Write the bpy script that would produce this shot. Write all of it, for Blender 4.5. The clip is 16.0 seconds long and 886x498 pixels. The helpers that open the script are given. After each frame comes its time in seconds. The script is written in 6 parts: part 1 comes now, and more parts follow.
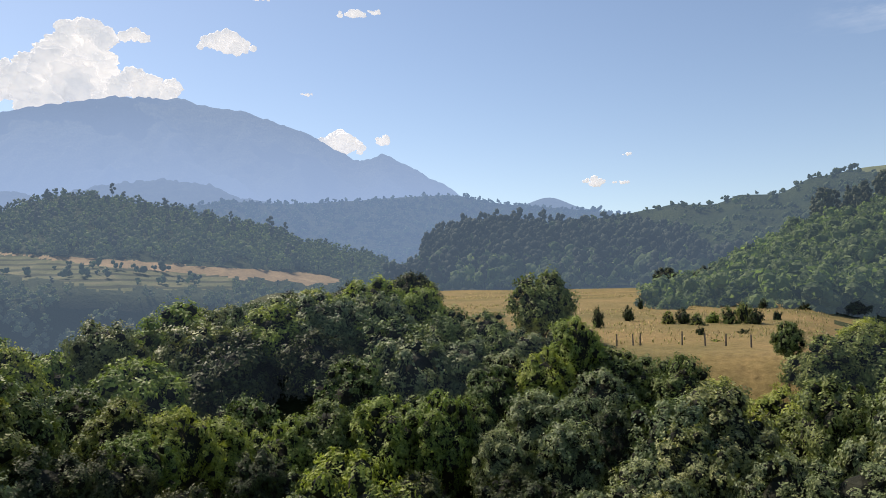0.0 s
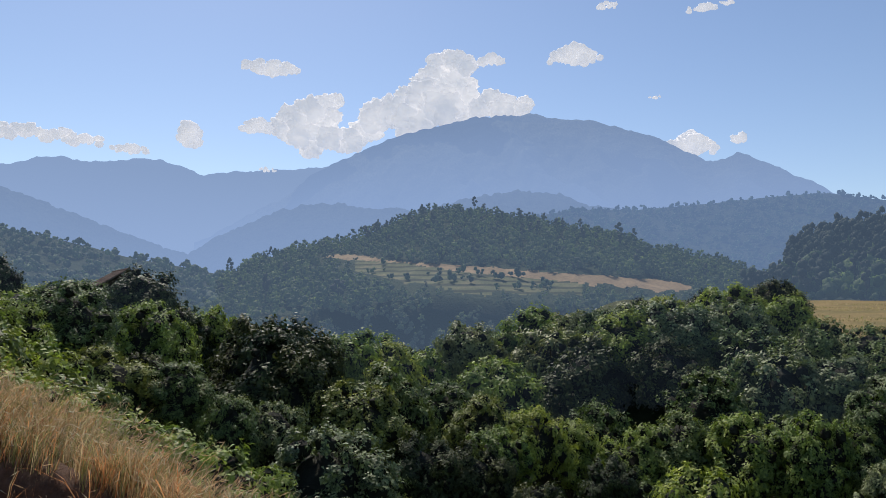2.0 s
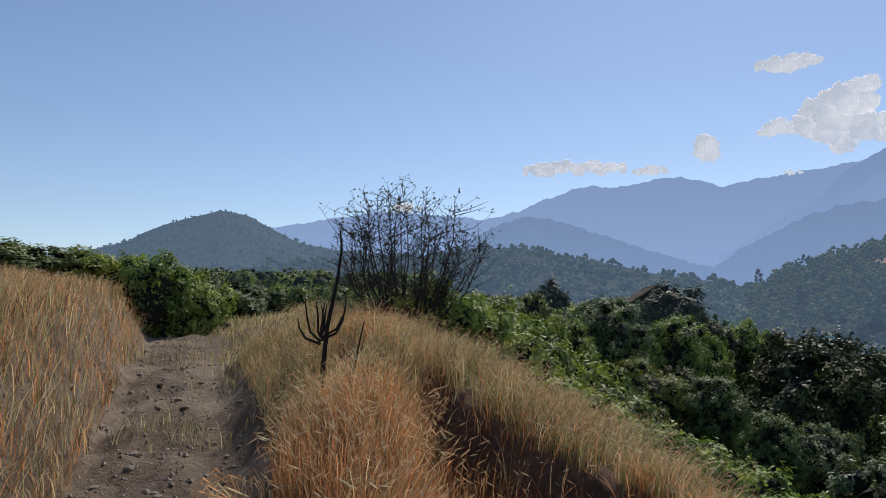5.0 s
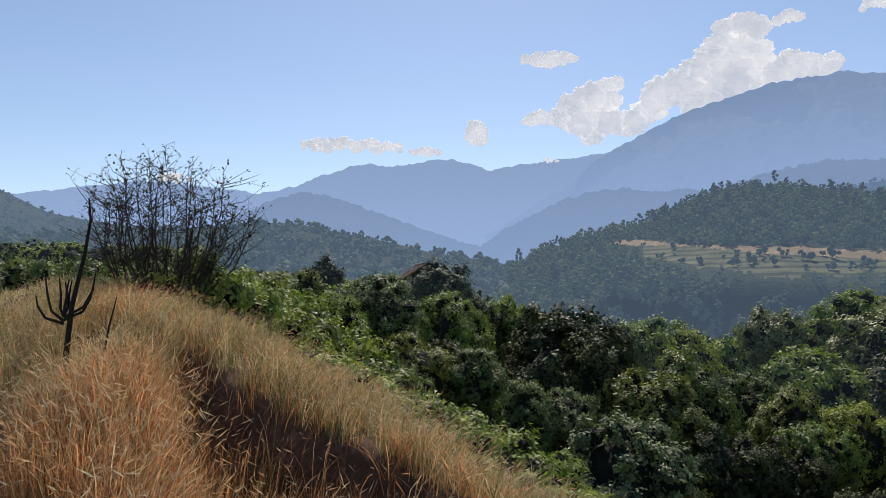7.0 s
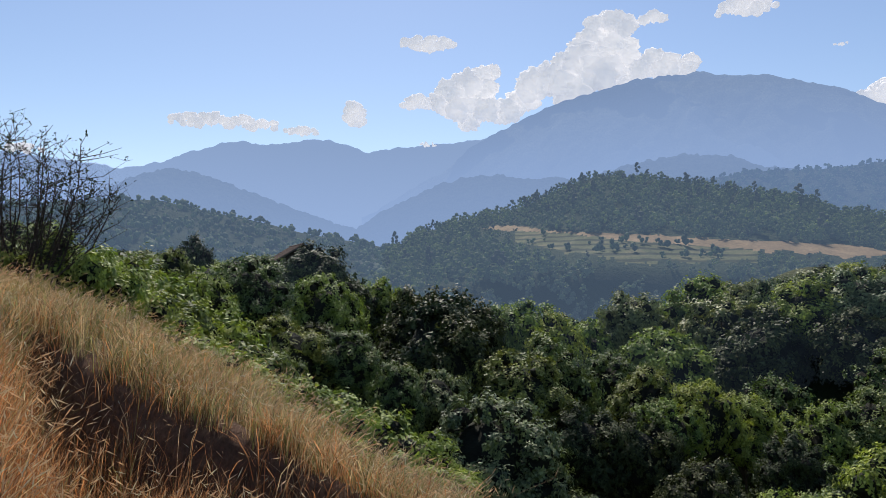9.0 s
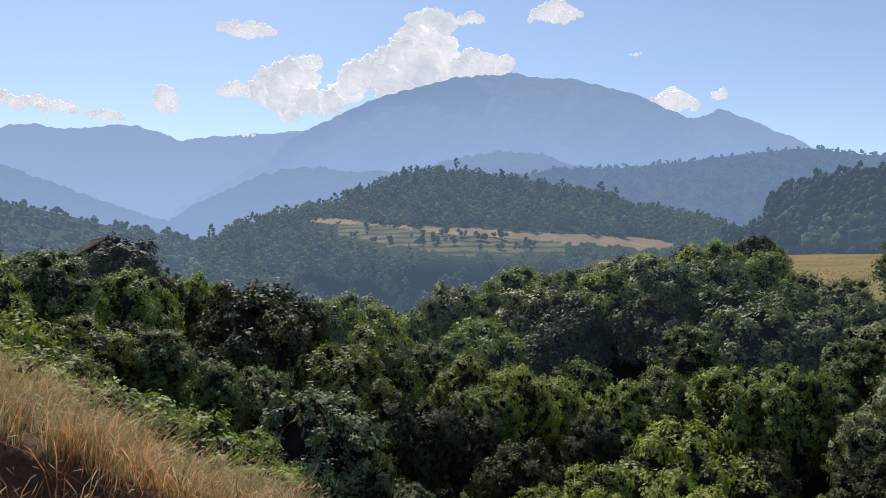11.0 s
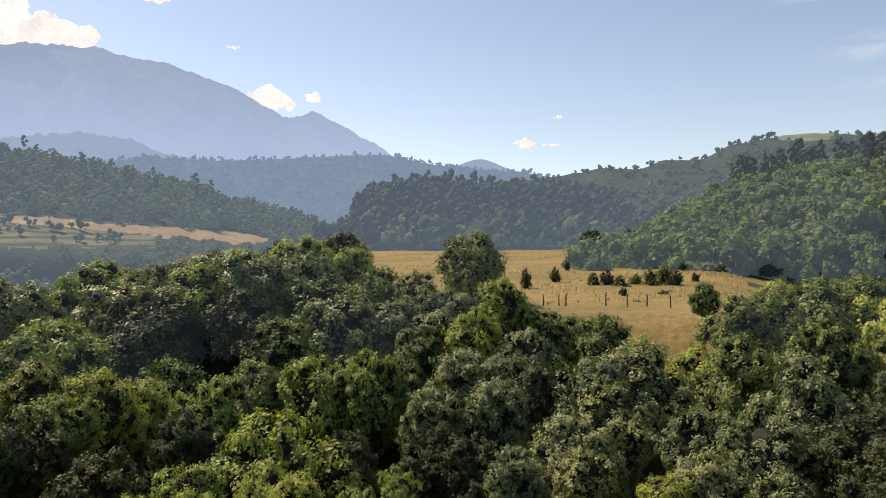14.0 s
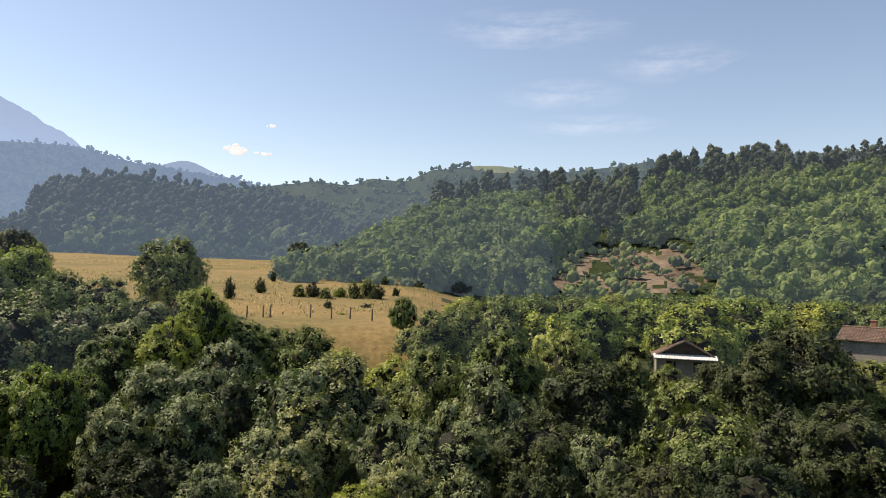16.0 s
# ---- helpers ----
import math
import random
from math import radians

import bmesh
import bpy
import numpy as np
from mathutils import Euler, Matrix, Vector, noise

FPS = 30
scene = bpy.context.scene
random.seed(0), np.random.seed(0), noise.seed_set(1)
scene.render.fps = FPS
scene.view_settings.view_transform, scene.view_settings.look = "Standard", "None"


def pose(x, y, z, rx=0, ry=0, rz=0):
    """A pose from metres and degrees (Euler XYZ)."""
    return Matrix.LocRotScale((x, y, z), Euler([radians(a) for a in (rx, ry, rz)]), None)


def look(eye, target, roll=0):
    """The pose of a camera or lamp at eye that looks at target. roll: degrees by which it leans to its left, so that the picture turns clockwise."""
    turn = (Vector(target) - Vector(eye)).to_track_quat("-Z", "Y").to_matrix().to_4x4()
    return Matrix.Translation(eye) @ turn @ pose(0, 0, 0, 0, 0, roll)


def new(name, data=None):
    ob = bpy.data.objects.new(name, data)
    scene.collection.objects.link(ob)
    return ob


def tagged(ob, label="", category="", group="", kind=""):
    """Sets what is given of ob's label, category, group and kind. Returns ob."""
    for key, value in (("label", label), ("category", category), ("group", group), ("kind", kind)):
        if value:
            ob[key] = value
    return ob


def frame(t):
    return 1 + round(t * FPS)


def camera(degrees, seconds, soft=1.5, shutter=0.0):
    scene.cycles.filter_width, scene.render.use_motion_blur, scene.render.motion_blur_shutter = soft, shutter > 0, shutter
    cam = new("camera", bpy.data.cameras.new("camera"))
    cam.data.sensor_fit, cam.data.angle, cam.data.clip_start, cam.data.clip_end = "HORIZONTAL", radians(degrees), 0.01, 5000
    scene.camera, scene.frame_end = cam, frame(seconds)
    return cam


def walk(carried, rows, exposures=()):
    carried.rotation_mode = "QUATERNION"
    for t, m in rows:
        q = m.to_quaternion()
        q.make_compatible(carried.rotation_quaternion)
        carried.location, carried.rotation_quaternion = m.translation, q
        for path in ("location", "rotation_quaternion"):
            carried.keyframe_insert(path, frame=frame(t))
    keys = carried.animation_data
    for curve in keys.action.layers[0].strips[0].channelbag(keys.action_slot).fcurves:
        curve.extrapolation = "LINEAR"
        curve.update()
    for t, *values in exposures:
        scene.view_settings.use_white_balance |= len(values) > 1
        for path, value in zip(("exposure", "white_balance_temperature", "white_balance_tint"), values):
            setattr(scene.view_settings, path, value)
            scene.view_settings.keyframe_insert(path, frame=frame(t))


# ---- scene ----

# ---------------------------------------------------------------- camera
EYE = 1.62
TURNS = (  # seconds, heading, tilt and lean in degrees
    (0, 21.50, 4.14, -0.79),
    (0.5, 14.86, 4.34, -0.65),
    (1, 8.28, 4.53, -0.49),
    (1.5, 0.65, 4.67, 0.20),
    (2, -5.25, 4.67, 0.65),
    (2.5, -11.75, 5.12, 1.38),
    (3, -17.50, 5.52, 1.71),
    (3.5, -24.47, 5.75, 0.28),
    (4, -32.98, 6.08, -0.48),
    (4.2, -36.98, 6.18, -0.16),
    (4.6, -41.90, 6.04, -0.13),
    (5, -44.65, 5.55, -0.06),
    (5.4, -45.26, 4.89, 0.02),
    (5.9, -43.03, 4.18, 0.11),
    (6.3, -38.88, 3.95, 0.14),
    (6.5, -35.54, 4.03, 0.12),
    (7, -27.31, 3.65, -0.34),
    (7.5, -20.68, 2.62, -0.29),
    (8, -18.28, 2.44, 0.11),
    (8.5, -18.09, 2.43, 0.16),
    (9, -17.67, 2.30, 0.14),
    (9.5, -16.44, 2.02, 0.19),
    (10, -11.98, 2.04, 0.07),
    (10.2, -8.47, 2.09, -0.14),
    (10.6, -5.11, 1.98, -0.32),
    (11.2, -3.69, 1.52, -0.62),
    (11.8, -3.26, 1.03, -0.85),
    (12.3, -0.95, 0.86, -0.92),
    (12.5, 0.76, 0.78, -0.86),
    (13, 9.62, 0.76, -0.74),
    (13.5, 18.62, 0.89, -0.20),
    (14, 26.84, 1.02, -0.45),
    (14.5, 32.57, 1.05, -0.41),
    (15, 38.61, 1.42, -0.08),
    (15.5, 45.16, 1.96, 0.76),
    (16, 49.30, 2.19, 1.73),)


def held(t, heading, tilt, lean):
    k = min(1.0, max(0.0, (t - 3.6) / 2.9))  # a small step aside while the camera swings back
    step = 0.11 * k * k * (3 - 2 * k)
    return pose(0.89 * step, 0.45 * step, EYE, 0, 0, -heading) @ pose(0, 0, 0, 90 + tilt) @ pose(0, 0, 0, 0, 0, lean)


cam = camera(62.1, 16.0, soft=0.6)
walk(cam, [(t, held(t, a, b, c)) for t, a, b, c in TURNS],
     exposures=[(0.0, 0.2, 7050, 13.5), (1.0, 0.12, 6750, 14), (2.0, -0.12, 6400, 13.5), (3.0, -0.22, 6150, 13), (4.2, -0.3, 6050, 13), (6.3, -0.1, 6650, 13.5), (8.0, -0.05, 6420, 13.5),
                (10.2, 0.0, 6420, 13.5), (12.5, 0.3, 7260, 14.5), (14.5, 0.45, 8050, 17), (16.0, 0.48, 7700, 16)])

# ---------------------------------------------------------------- sky and sun
SUN_AZ, SUN_EL = -23.0, 48.0
world = bpy.data.worlds.new("sky")
scene.world = world
world.use_nodes = True
sky = world.node_tree.nodes.new("ShaderNodeTexSky")
sky.sky_type = "NISHITA"
sky.sun_disc = False
sky.sun_elevation, sky.sun_rotation = radians(SUN_EL), radians(SUN_AZ)
sky.altitude, sky.air_density, sky.dust_density, sky.ozone_density = 600, 1.0, 0.4, 1.2
world.node_tree.links.new(sky.outputs[0], world.node_tree.nodes["Background"].inputs[0])
world.node_tree.nodes["Background"].inputs[1].default_value = 0.125
lamp = bpy.data.lights.new("sun", "SUN")
lamp.energy, lamp.angle, lamp.color = 5.0, radians(0.5), (1.0, 0.93, 0.82)
sun = new("sun", lamp)
_a, _e = radians(SUN_AZ), radians(SUN_EL)
sun.matrix_world = look((800 * math.sin(_a) * math.cos(_e), 800 * math.cos(_a) * math.cos(_e), 800 * math.sin(_e)), (0, 0, 0))


# ---------------------------------------------------------------- materials
def graph(name):
    m = bpy.data.materials.new(name)
    m.use_nodes = True
    nt = m.node_tree
    return m, nt, nt.nodes["Principled BSDF"], nt.nodes["Material Output"]


def put(nt, kind, **inputs):
    n = nt.nodes.new(kind)
    for k, v in inputs.items():
        n.inputs[k.replace("_", " ")].default_value = v
    return n


def ramp(nt, fac, stops):
    r = nt.nodes.new("ShaderNodeValToRGB")
    while len(r.color_ramp.elements) < len(stops):
        r.color_ramp.elements.new(0.5)
    for e, (p, c) in zip(r.color_ramp.elements, stops):
        e.position, e.color = p, (*c, 1)
    nt.links.new(fac, r.inputs[0])
    return r.outputs[0]


def grain(nt, scale, detail=4.0, rough=0.6):
    n = put(nt, "ShaderNodeTexNoise", Scale=scale, Detail=detail, Roughness=rough)
    c = nt.nodes.new("ShaderNodeTexCoord")
    nt.links.new(c.outputs["Object"], n.inputs["Vector"])
    return n.outputs["Fac"]


def blend(nt, fac, a, b, mode="MIX"):
    m = nt.nodes.new("ShaderNodeMix")
    m.data_type, m.blend_type = "RGBA", mode
    for sock, val in ((m.inputs[0], fac), (m.inputs[6], a), (m.inputs[7], b)):
        if isinstance(val, (int, float)):
            sock.default_value = val
        elif isinstance(val, tuple):
            sock.default_value = (*val, 1)
        else:
            nt.links.new(val, sock)
    return m.outputs[2]


def bumped(nt, height, strength, distance, shader):
    b = put(nt, "ShaderNodeBump", Strength=strength, Distance=distance)
    nt.links.new(height, b.inputs["Height"])
    nt.links.new(b.outputs[0], shader.inputs["Normal"])


def surface(name, stops, scale, fine, rough=0.85, bump=0.5, dist=0.02):
    """Rough matter: colours along two scales of noise, with relief."""
    m, nt, p, out = graph(name)
    big = grain(nt, scale)
    small = grain(nt, fine, 6.0, 0.7)
    col = ramp(nt, big, stops)
    dark = ramp(nt, small, [(0.3, (0.62, 0.62, 0.62)), (0.7, (1.25, 1.25, 1.25))])
    nt.links.new(blend(nt, 1.0, col, dark, "MULTIPLY"), p.inputs["Base Color"])
    p.inputs["Roughness"].default_value = rough
    p.inputs["Specular IOR Level"].default_value = 0.25
    bumped(nt, small, bump, dist, p)
    return m


def haze_glow(m, amount, colour, low=None):
    """Far matter with haze painted on: a blue glow mixed into its material."""
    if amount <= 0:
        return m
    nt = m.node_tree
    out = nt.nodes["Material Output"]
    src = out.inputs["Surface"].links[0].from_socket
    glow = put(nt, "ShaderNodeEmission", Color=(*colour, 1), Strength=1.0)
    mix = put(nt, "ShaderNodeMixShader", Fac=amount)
    if low:  # more of the glow towards the valley floor, as if haze were thicker there
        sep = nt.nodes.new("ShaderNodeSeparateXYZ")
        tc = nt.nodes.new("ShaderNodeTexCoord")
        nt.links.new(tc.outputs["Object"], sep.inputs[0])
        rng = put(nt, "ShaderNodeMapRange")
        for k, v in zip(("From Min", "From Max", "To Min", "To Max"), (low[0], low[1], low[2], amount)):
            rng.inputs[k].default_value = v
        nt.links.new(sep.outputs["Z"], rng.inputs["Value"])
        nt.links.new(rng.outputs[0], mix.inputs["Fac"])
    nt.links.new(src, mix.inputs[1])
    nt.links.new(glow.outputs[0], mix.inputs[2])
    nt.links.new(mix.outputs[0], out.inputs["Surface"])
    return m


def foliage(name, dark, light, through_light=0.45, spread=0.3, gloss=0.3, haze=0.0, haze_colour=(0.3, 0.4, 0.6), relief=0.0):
    """Leaves: colour by leaf and by tree, part of the light passes through; haze is an added blue glow."""
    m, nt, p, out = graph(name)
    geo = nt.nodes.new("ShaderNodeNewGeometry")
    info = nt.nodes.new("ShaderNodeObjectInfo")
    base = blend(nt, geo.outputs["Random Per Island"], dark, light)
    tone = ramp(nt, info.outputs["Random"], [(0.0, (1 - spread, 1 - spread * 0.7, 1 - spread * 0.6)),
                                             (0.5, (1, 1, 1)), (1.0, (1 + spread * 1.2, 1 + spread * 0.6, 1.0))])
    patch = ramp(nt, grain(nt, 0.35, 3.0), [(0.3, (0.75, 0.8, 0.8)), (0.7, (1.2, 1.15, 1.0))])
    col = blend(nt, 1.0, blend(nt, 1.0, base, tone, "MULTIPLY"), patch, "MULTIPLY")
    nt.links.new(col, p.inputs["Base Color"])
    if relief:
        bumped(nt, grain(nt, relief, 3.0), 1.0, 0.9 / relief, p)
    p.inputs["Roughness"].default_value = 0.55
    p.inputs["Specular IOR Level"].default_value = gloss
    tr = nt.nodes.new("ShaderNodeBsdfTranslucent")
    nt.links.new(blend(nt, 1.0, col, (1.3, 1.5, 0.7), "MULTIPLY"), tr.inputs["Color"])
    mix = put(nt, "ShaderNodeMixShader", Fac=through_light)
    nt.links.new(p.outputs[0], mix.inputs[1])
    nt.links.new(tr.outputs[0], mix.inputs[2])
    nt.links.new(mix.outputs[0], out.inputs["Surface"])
    return haze_glow(m, haze, haze_colour)


def leaf_set(tag, haze):
    return [foliage("leaves_green" + tag, (0.066, 0.090, 0.034), (0.240, 0.290, 0.106), 0.15, 0.3, 0.14, haze, HAZE_NEAR),
            foliage("leaves_dark" + tag, (0.030, 0.042, 0.021), (0.082, 0.104, 0.047), 0.08, 0.3, 0.10, haze, HAZE_NEAR),
            foliage("leaves_light" + tag, (0.125, 0.165, 0.044), (0.345, 0.405, 0.116), 0.24, 0.3, 0.14, haze, HAZE_NEAR),
            foliage("leaves_grey" + tag, (0.080, 0.102, 0.050), (0.275, 0.318, 0.156), 0.14, 0.3, 0.20, haze, HAZE_NEAR)]


# glow colours of the painted haze, by distance
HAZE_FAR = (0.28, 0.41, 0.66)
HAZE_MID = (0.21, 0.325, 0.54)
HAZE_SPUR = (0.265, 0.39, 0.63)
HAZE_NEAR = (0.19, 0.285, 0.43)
# the far set has a trace of painted haze
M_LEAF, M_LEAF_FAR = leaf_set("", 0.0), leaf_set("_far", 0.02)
M_BARK = surface("bark", [(0.3, (0.06, 0.045, 0.032)), (0.7, (0.14, 0.11, 0.085))], 3.0, 25.0, 0.9, 0.8, 0.02)
# near-black crown cores: the shade in the gaps is put into their colour
M_SHADE_CORE = surface("crown_shade_core", [(0.3, (0.013, 0.014, 0.010)), (0.7, (0.032, 0.034, 0.021))], 2.0, 20.0, 0.95, 0.6, 0.05)
M_SHADE_CORE_FAR = haze_glow(surface("crown_shade_core_far", [(0.3, (0.013, 0.014, 0.010)), (0.7, (0.032, 0.034, 0.021))], 2.0, 20.0, 0.95, 0.6, 0.05), 0.02, HAZE_NEAR)
M_TWIG = surface("twig_bark", [(0.3, (0.035, 0.027, 0.022)), (0.7, (0.08, 0.062, 0.05))], 6.0, 60.0, 0.9, 0.5, 0.004)
M_CHAR = surface("dead_wood", [(0.3, (0.012, 0.010, 0.009)), (0.7, (0.035, 0.028, 0.024))], 6.0, 60.0, 0.85, 0.6, 0.004)


# ---------------------------------------------------------------- mesh helpers
def mesh(name, verts, faces, mats, index=None, smooth=False):
    """A mesh from arrays: verts (n, 3) and a list of face arrays (m, 3) or (m, 4)."""
    me = bpy.data.meshes.new(name)
    verts = np.asarray(verts, dtype=np.float32)
    sizes = np.concatenate([np.full(len(f), f.shape[1]) for f in faces]).astype(np.int32)
    loops = np.concatenate([np.asarray(f).ravel() for f in faces]).astype(np.int32)
    me.vertices.add(len(verts))
    me.vertices.foreach_set("co", verts.ravel())
    me.loops.add(len(loops))
    me.loops.foreach_set("vertex_index", loops)
    me.polygons.add(len(sizes))
    starts = np.concatenate([[0], np.cumsum(sizes)[:-1]]).astype(np.int32)
    me.polygons.foreach_set("loop_start", starts)
    me.polygons.foreach_set("loop_total", sizes)
    for m in mats:
        me.materials.append(m)
    if index is not None:
        me.polygons.foreach_set("material_index", np.asarray(index, dtype=np.int32))
    me.polygons.foreach_set("use_smooth", np.full(len(sizes), smooth))
    me.update(calc_edges=True)
    me.validate()
    return me


def smoothstep(a, b, v):
    t = np.clip((np.asarray(v, dtype=float) - a) / (b - a), 0, 1)
    return t * t * (3 - 2 * t)


def hash2(ix, iy, seed):
    h = (ix.astype(np.int64) * 374761393 + iy.astype(np.int64) * 668265263 + seed * 974711) & 0xFFFFFFFF
    h = ((h ^ (h >> 13)) * 1274126177) & 0xFFFFFFFF
    return ((h ^ (h >> 16)) & 0xFFFF) / 65535.0


def vnoise(x, y, seed=0):
    """Smooth value noise, 0 to 1, on arrays."""
    x, y = np.asarray(x, dtype=float), np.asarray(y, dtype=float)
    ix, iy = np.floor(x), np.floor(y)
    fx, fy = x - ix, y - iy
    fx, fy = fx * fx * (3 - 2 * fx), fy * fy * (3 - 2 * fy)
    a, b = hash2(ix, iy, seed), hash2(ix + 1, iy, seed)
    c, d = hash2(ix, iy + 1, seed), hash2(ix + 1, iy + 1, seed)
    return (a * (1 - fx) + b * fx) * (1 - fy) + (c * (1 - fx) + d * fx) * fy


def fbm(x, y, seed=0, octaves=4):
    s, amp = 0, 0.5
    for o in range(octaves):
        s = s + amp * (vnoise(x, y, seed + o) - 0.5) * 2
        x, y, amp = np.asarray(x) * 2.03, np.asarray(y) * 2.03, amp * 0.5
    return s


def polar(az, r):
    a = np.radians(az)
    return r * np.sin(a), r * np.cos(a)


def up_to(el, r):
    """Height at distance r that is seen at the elevation el from the eye."""
    return EYE + r * np.tan(np.radians(el))


def quad_grid(nu, nv):
    i = np.arange(nu - 1)[:, None] * nv + np.arange(nv - 1)[None, :]
    return np.stack([i, i + nv, i + nv + 1, i + 1], -1).reshape(-1, 4)


def tube(points, radii, sides=6):
    """A tapered round limb through points."""
    P = np.asarray(points, dtype=float)
    V = []
    for k in range(len(P)):
        d = P[min(k + 1, len(P) - 1)] - P[max(k - 1, 0)]
        d = d / (np.linalg.norm(d) + 1e-9)
        ref = np.array([1.0, 0, 0]) if abs(d[0]) < 0.8 else np.array([0, 1.0, 0])
        u = np.cross(d, ref)
        u /= np.linalg.norm(u)
        w = np.cross(d, u)
        for j in range(sides):
            a = 2 * math.pi * j / sides
            V.append(P[k] + radii[k] * (math.cos(a) * u + math.sin(a) * w))
    F = [(k * sides + j, k * sides + (j + 1) % sides, (k + 1) * sides + (j + 1) % sides, (k + 1) * sides + j)
         for k in range(len(P) - 1) for j in range(sides)]
    return np.array(V), np.array(F)


def merged(pieces):
    """Join (V, F) pieces with faces of one size."""
    Vs, Fs, n = [], [], 0
    for v, f in pieces:
        Vs.append(v)
        Fs.append(np.asarray(f) + n)
        n += len(v)
    return np.concatenate(Vs), np.concatenate(Fs)


def part(name, me, parent, label=""):
    ob = new(name, me)
    ob.parent = parent
    return tagged(ob, label)


def solid(name, bm, mat):
    me = bpy.data.meshes.new(name)
    bm.to_mesh(me)
    bm.free()
    me.materials.append(mat)
    return me


def box(bm, size, m=None, bevel=0.0):
    r = bmesh.ops.create_cube(bm, size=1.0, matrix=(m or Matrix()) @ Matrix.Diagonal((*size, 1)))
    if bevel:
        es = list({e for v in r["verts"] for e in v.link_edges})
        bmesh.ops.bevel(bm, geom=es, offset=bevel, segments=1, affect="EDGES")


# ---------------------------------------------------------------- the lie of the land
ROAD = (math.sin(radians(-63)), math.cos(radians(-63)))


def edge_y(x):
    """The lip of the bank over the valley."""
    return np.where(x < 0, 3.2 - 0.375 * x + 0.16 * np.maximum(-8 - x, 0), 3.2 - 0.65 * x)


def lip(az):
    """How far the raw scarp stands from the bank's lip."""
    return np.interp(az, (-43, -38, -32, -24), (0.0, 0.1, 0.28, 0.36))


def land(x, y, rough=True):
    x, y = np.asarray(x, dtype=float), np.asarray(y, dtype=float)
    r, az = np.hypot(x, y), np.degrees(np.arctan2(x, y))
    u = x * ROAD[0] + y * ROAD[1]
    v = x * ROAD[1] - y * ROAD[0]
    top = 0.068 * np.clip(u, -4, 22) + 0.052 * np.clip(u - 34, 0, 400) * smoothstep(-30, -50, az)
    top = top + 0.72 * smoothstep(2.0, 8.0, u) * smoothstep(0.5, 1.9, v) * smoothstep(22, 11, u)
    top = top + 0.16 * smoothstep(0.4, 1.2, v) * smoothstep(0.5, 2.5, u)
    top = top + (1.1 * smoothstep(0.95, 1.75, -v) + 1.1 * smoothstep(1.7, 9.0, -v)) * smoothstep(2.0, 9.0, u) * (1 - 0.5 * smoothstep(14, 26, u))
    top = top - 0.24 * smoothstep(0.8, 0.35, v) * smoothstep(-1.7, -1.0, v) * smoothstep(1.5, 4.0, u) * smoothstep(17, 9, u)
    s = (y - edge_y(x)) / 1.07
    cut = smoothstep(-49, -43, az) * smoothstep(-14, -22, az)
    q = s - lip(az)
    top = top - 0.72 * cut * smoothstep(-0.34, -0.6, q) * smoothstep(-3.4, -1.3, q)
    deep = np.interp(az, (-60, -48, -41, -34, -27, -18, -8, 90, 130), (0.0, 0.10, 0.40, 0.72, 0.9, 1.0, 1.0, 1.0, 0.9))
    fall = np.interp(s, (0, 1, 3, 10, 24, 40, 60), (0, 0.5, 1.8, 6.6, 15.5, 21.0, 23.0))
    fall = fall - smoothstep(46, 58, az) * np.interp(s, (3, 10, 24, 40, 60), (0, 0.6, 3.0, 5.0, 6.0))
    fall = fall * (deep + (1 - deep) * np.interp(s, (0, 4, 12, 60), (1.0, 0.75, 0.4, 0.16)))
    fall = fall * (1 - 0.75 * smoothstep(45, 85, r) * smoothstep(-19, -28, az))
    low = top - np.where(s > 0, fall, 0)
    # the far side: a rim with the hay field on it towards the right
    field = -3.4 + 0.042 * np.clip(r - 78, 0, 236) - 4.5 * smoothstep(46, 56, az) * smoothstep(260, 120, r)
    far = -22 + (field + 22) * smoothstep(-1, 9, az) * smoothstep(100, 85, az)
    k = smoothstep(46, 84 - 11 * smoothstep(18, 25, az) * smoothstep(56, 50, az), r) * smoothstep(-24, -8, az) * smoothstep(110, 88, az)
    z = low * (1 - k) + far * k
    if rough:
        near = smoothstep(30, 8, r)
        z = z + fbm(x * 0.9, y * 0.9, 3) * 0.10 * near + fbm(x * 0.05, y * 0.05, 9) * 1.2 * smoothstep(15, 60, r) * (1 - 0.7 * k)
        z = z + fbm(x * 3.1, y * 3.1, 5, 3) * 0.05 * near + fbm(x * 4.5, y * 4.5, 25, 4) * 0.16 * cut * smoothstep(-1.7, -0.9, q) * smoothstep(-0.3, -0.5, q) + fbm(x * 8.0, y * 8.0, 6, 3) * 0.035 * smoothstep(16, 6, r) * smoothstep(-3.0, 0.6, v)
        onroad = smoothstep(1.35, 0.9, np.abs(v + 0.4))
        z = z + onroad * near * (0.16 * fbm(u * 0.9, v * 1.6, 45, 3) + 0.07 * fbm(x * 5.5, y * 5.5, 46, 3) * smoothstep(-0.2, 0.3, fbm(x * 0.7, y * 0.7, 47, 2)))
        z = z - 0.07 * onroad * near * (np.exp(-((v + 0.95) / 0.22) ** 2) + np.exp(-((v - 0.2) / 0.22) ** 2))
    return z


def height(x, y):
    return float(land(np.array([x]), np.array([y]))[0])

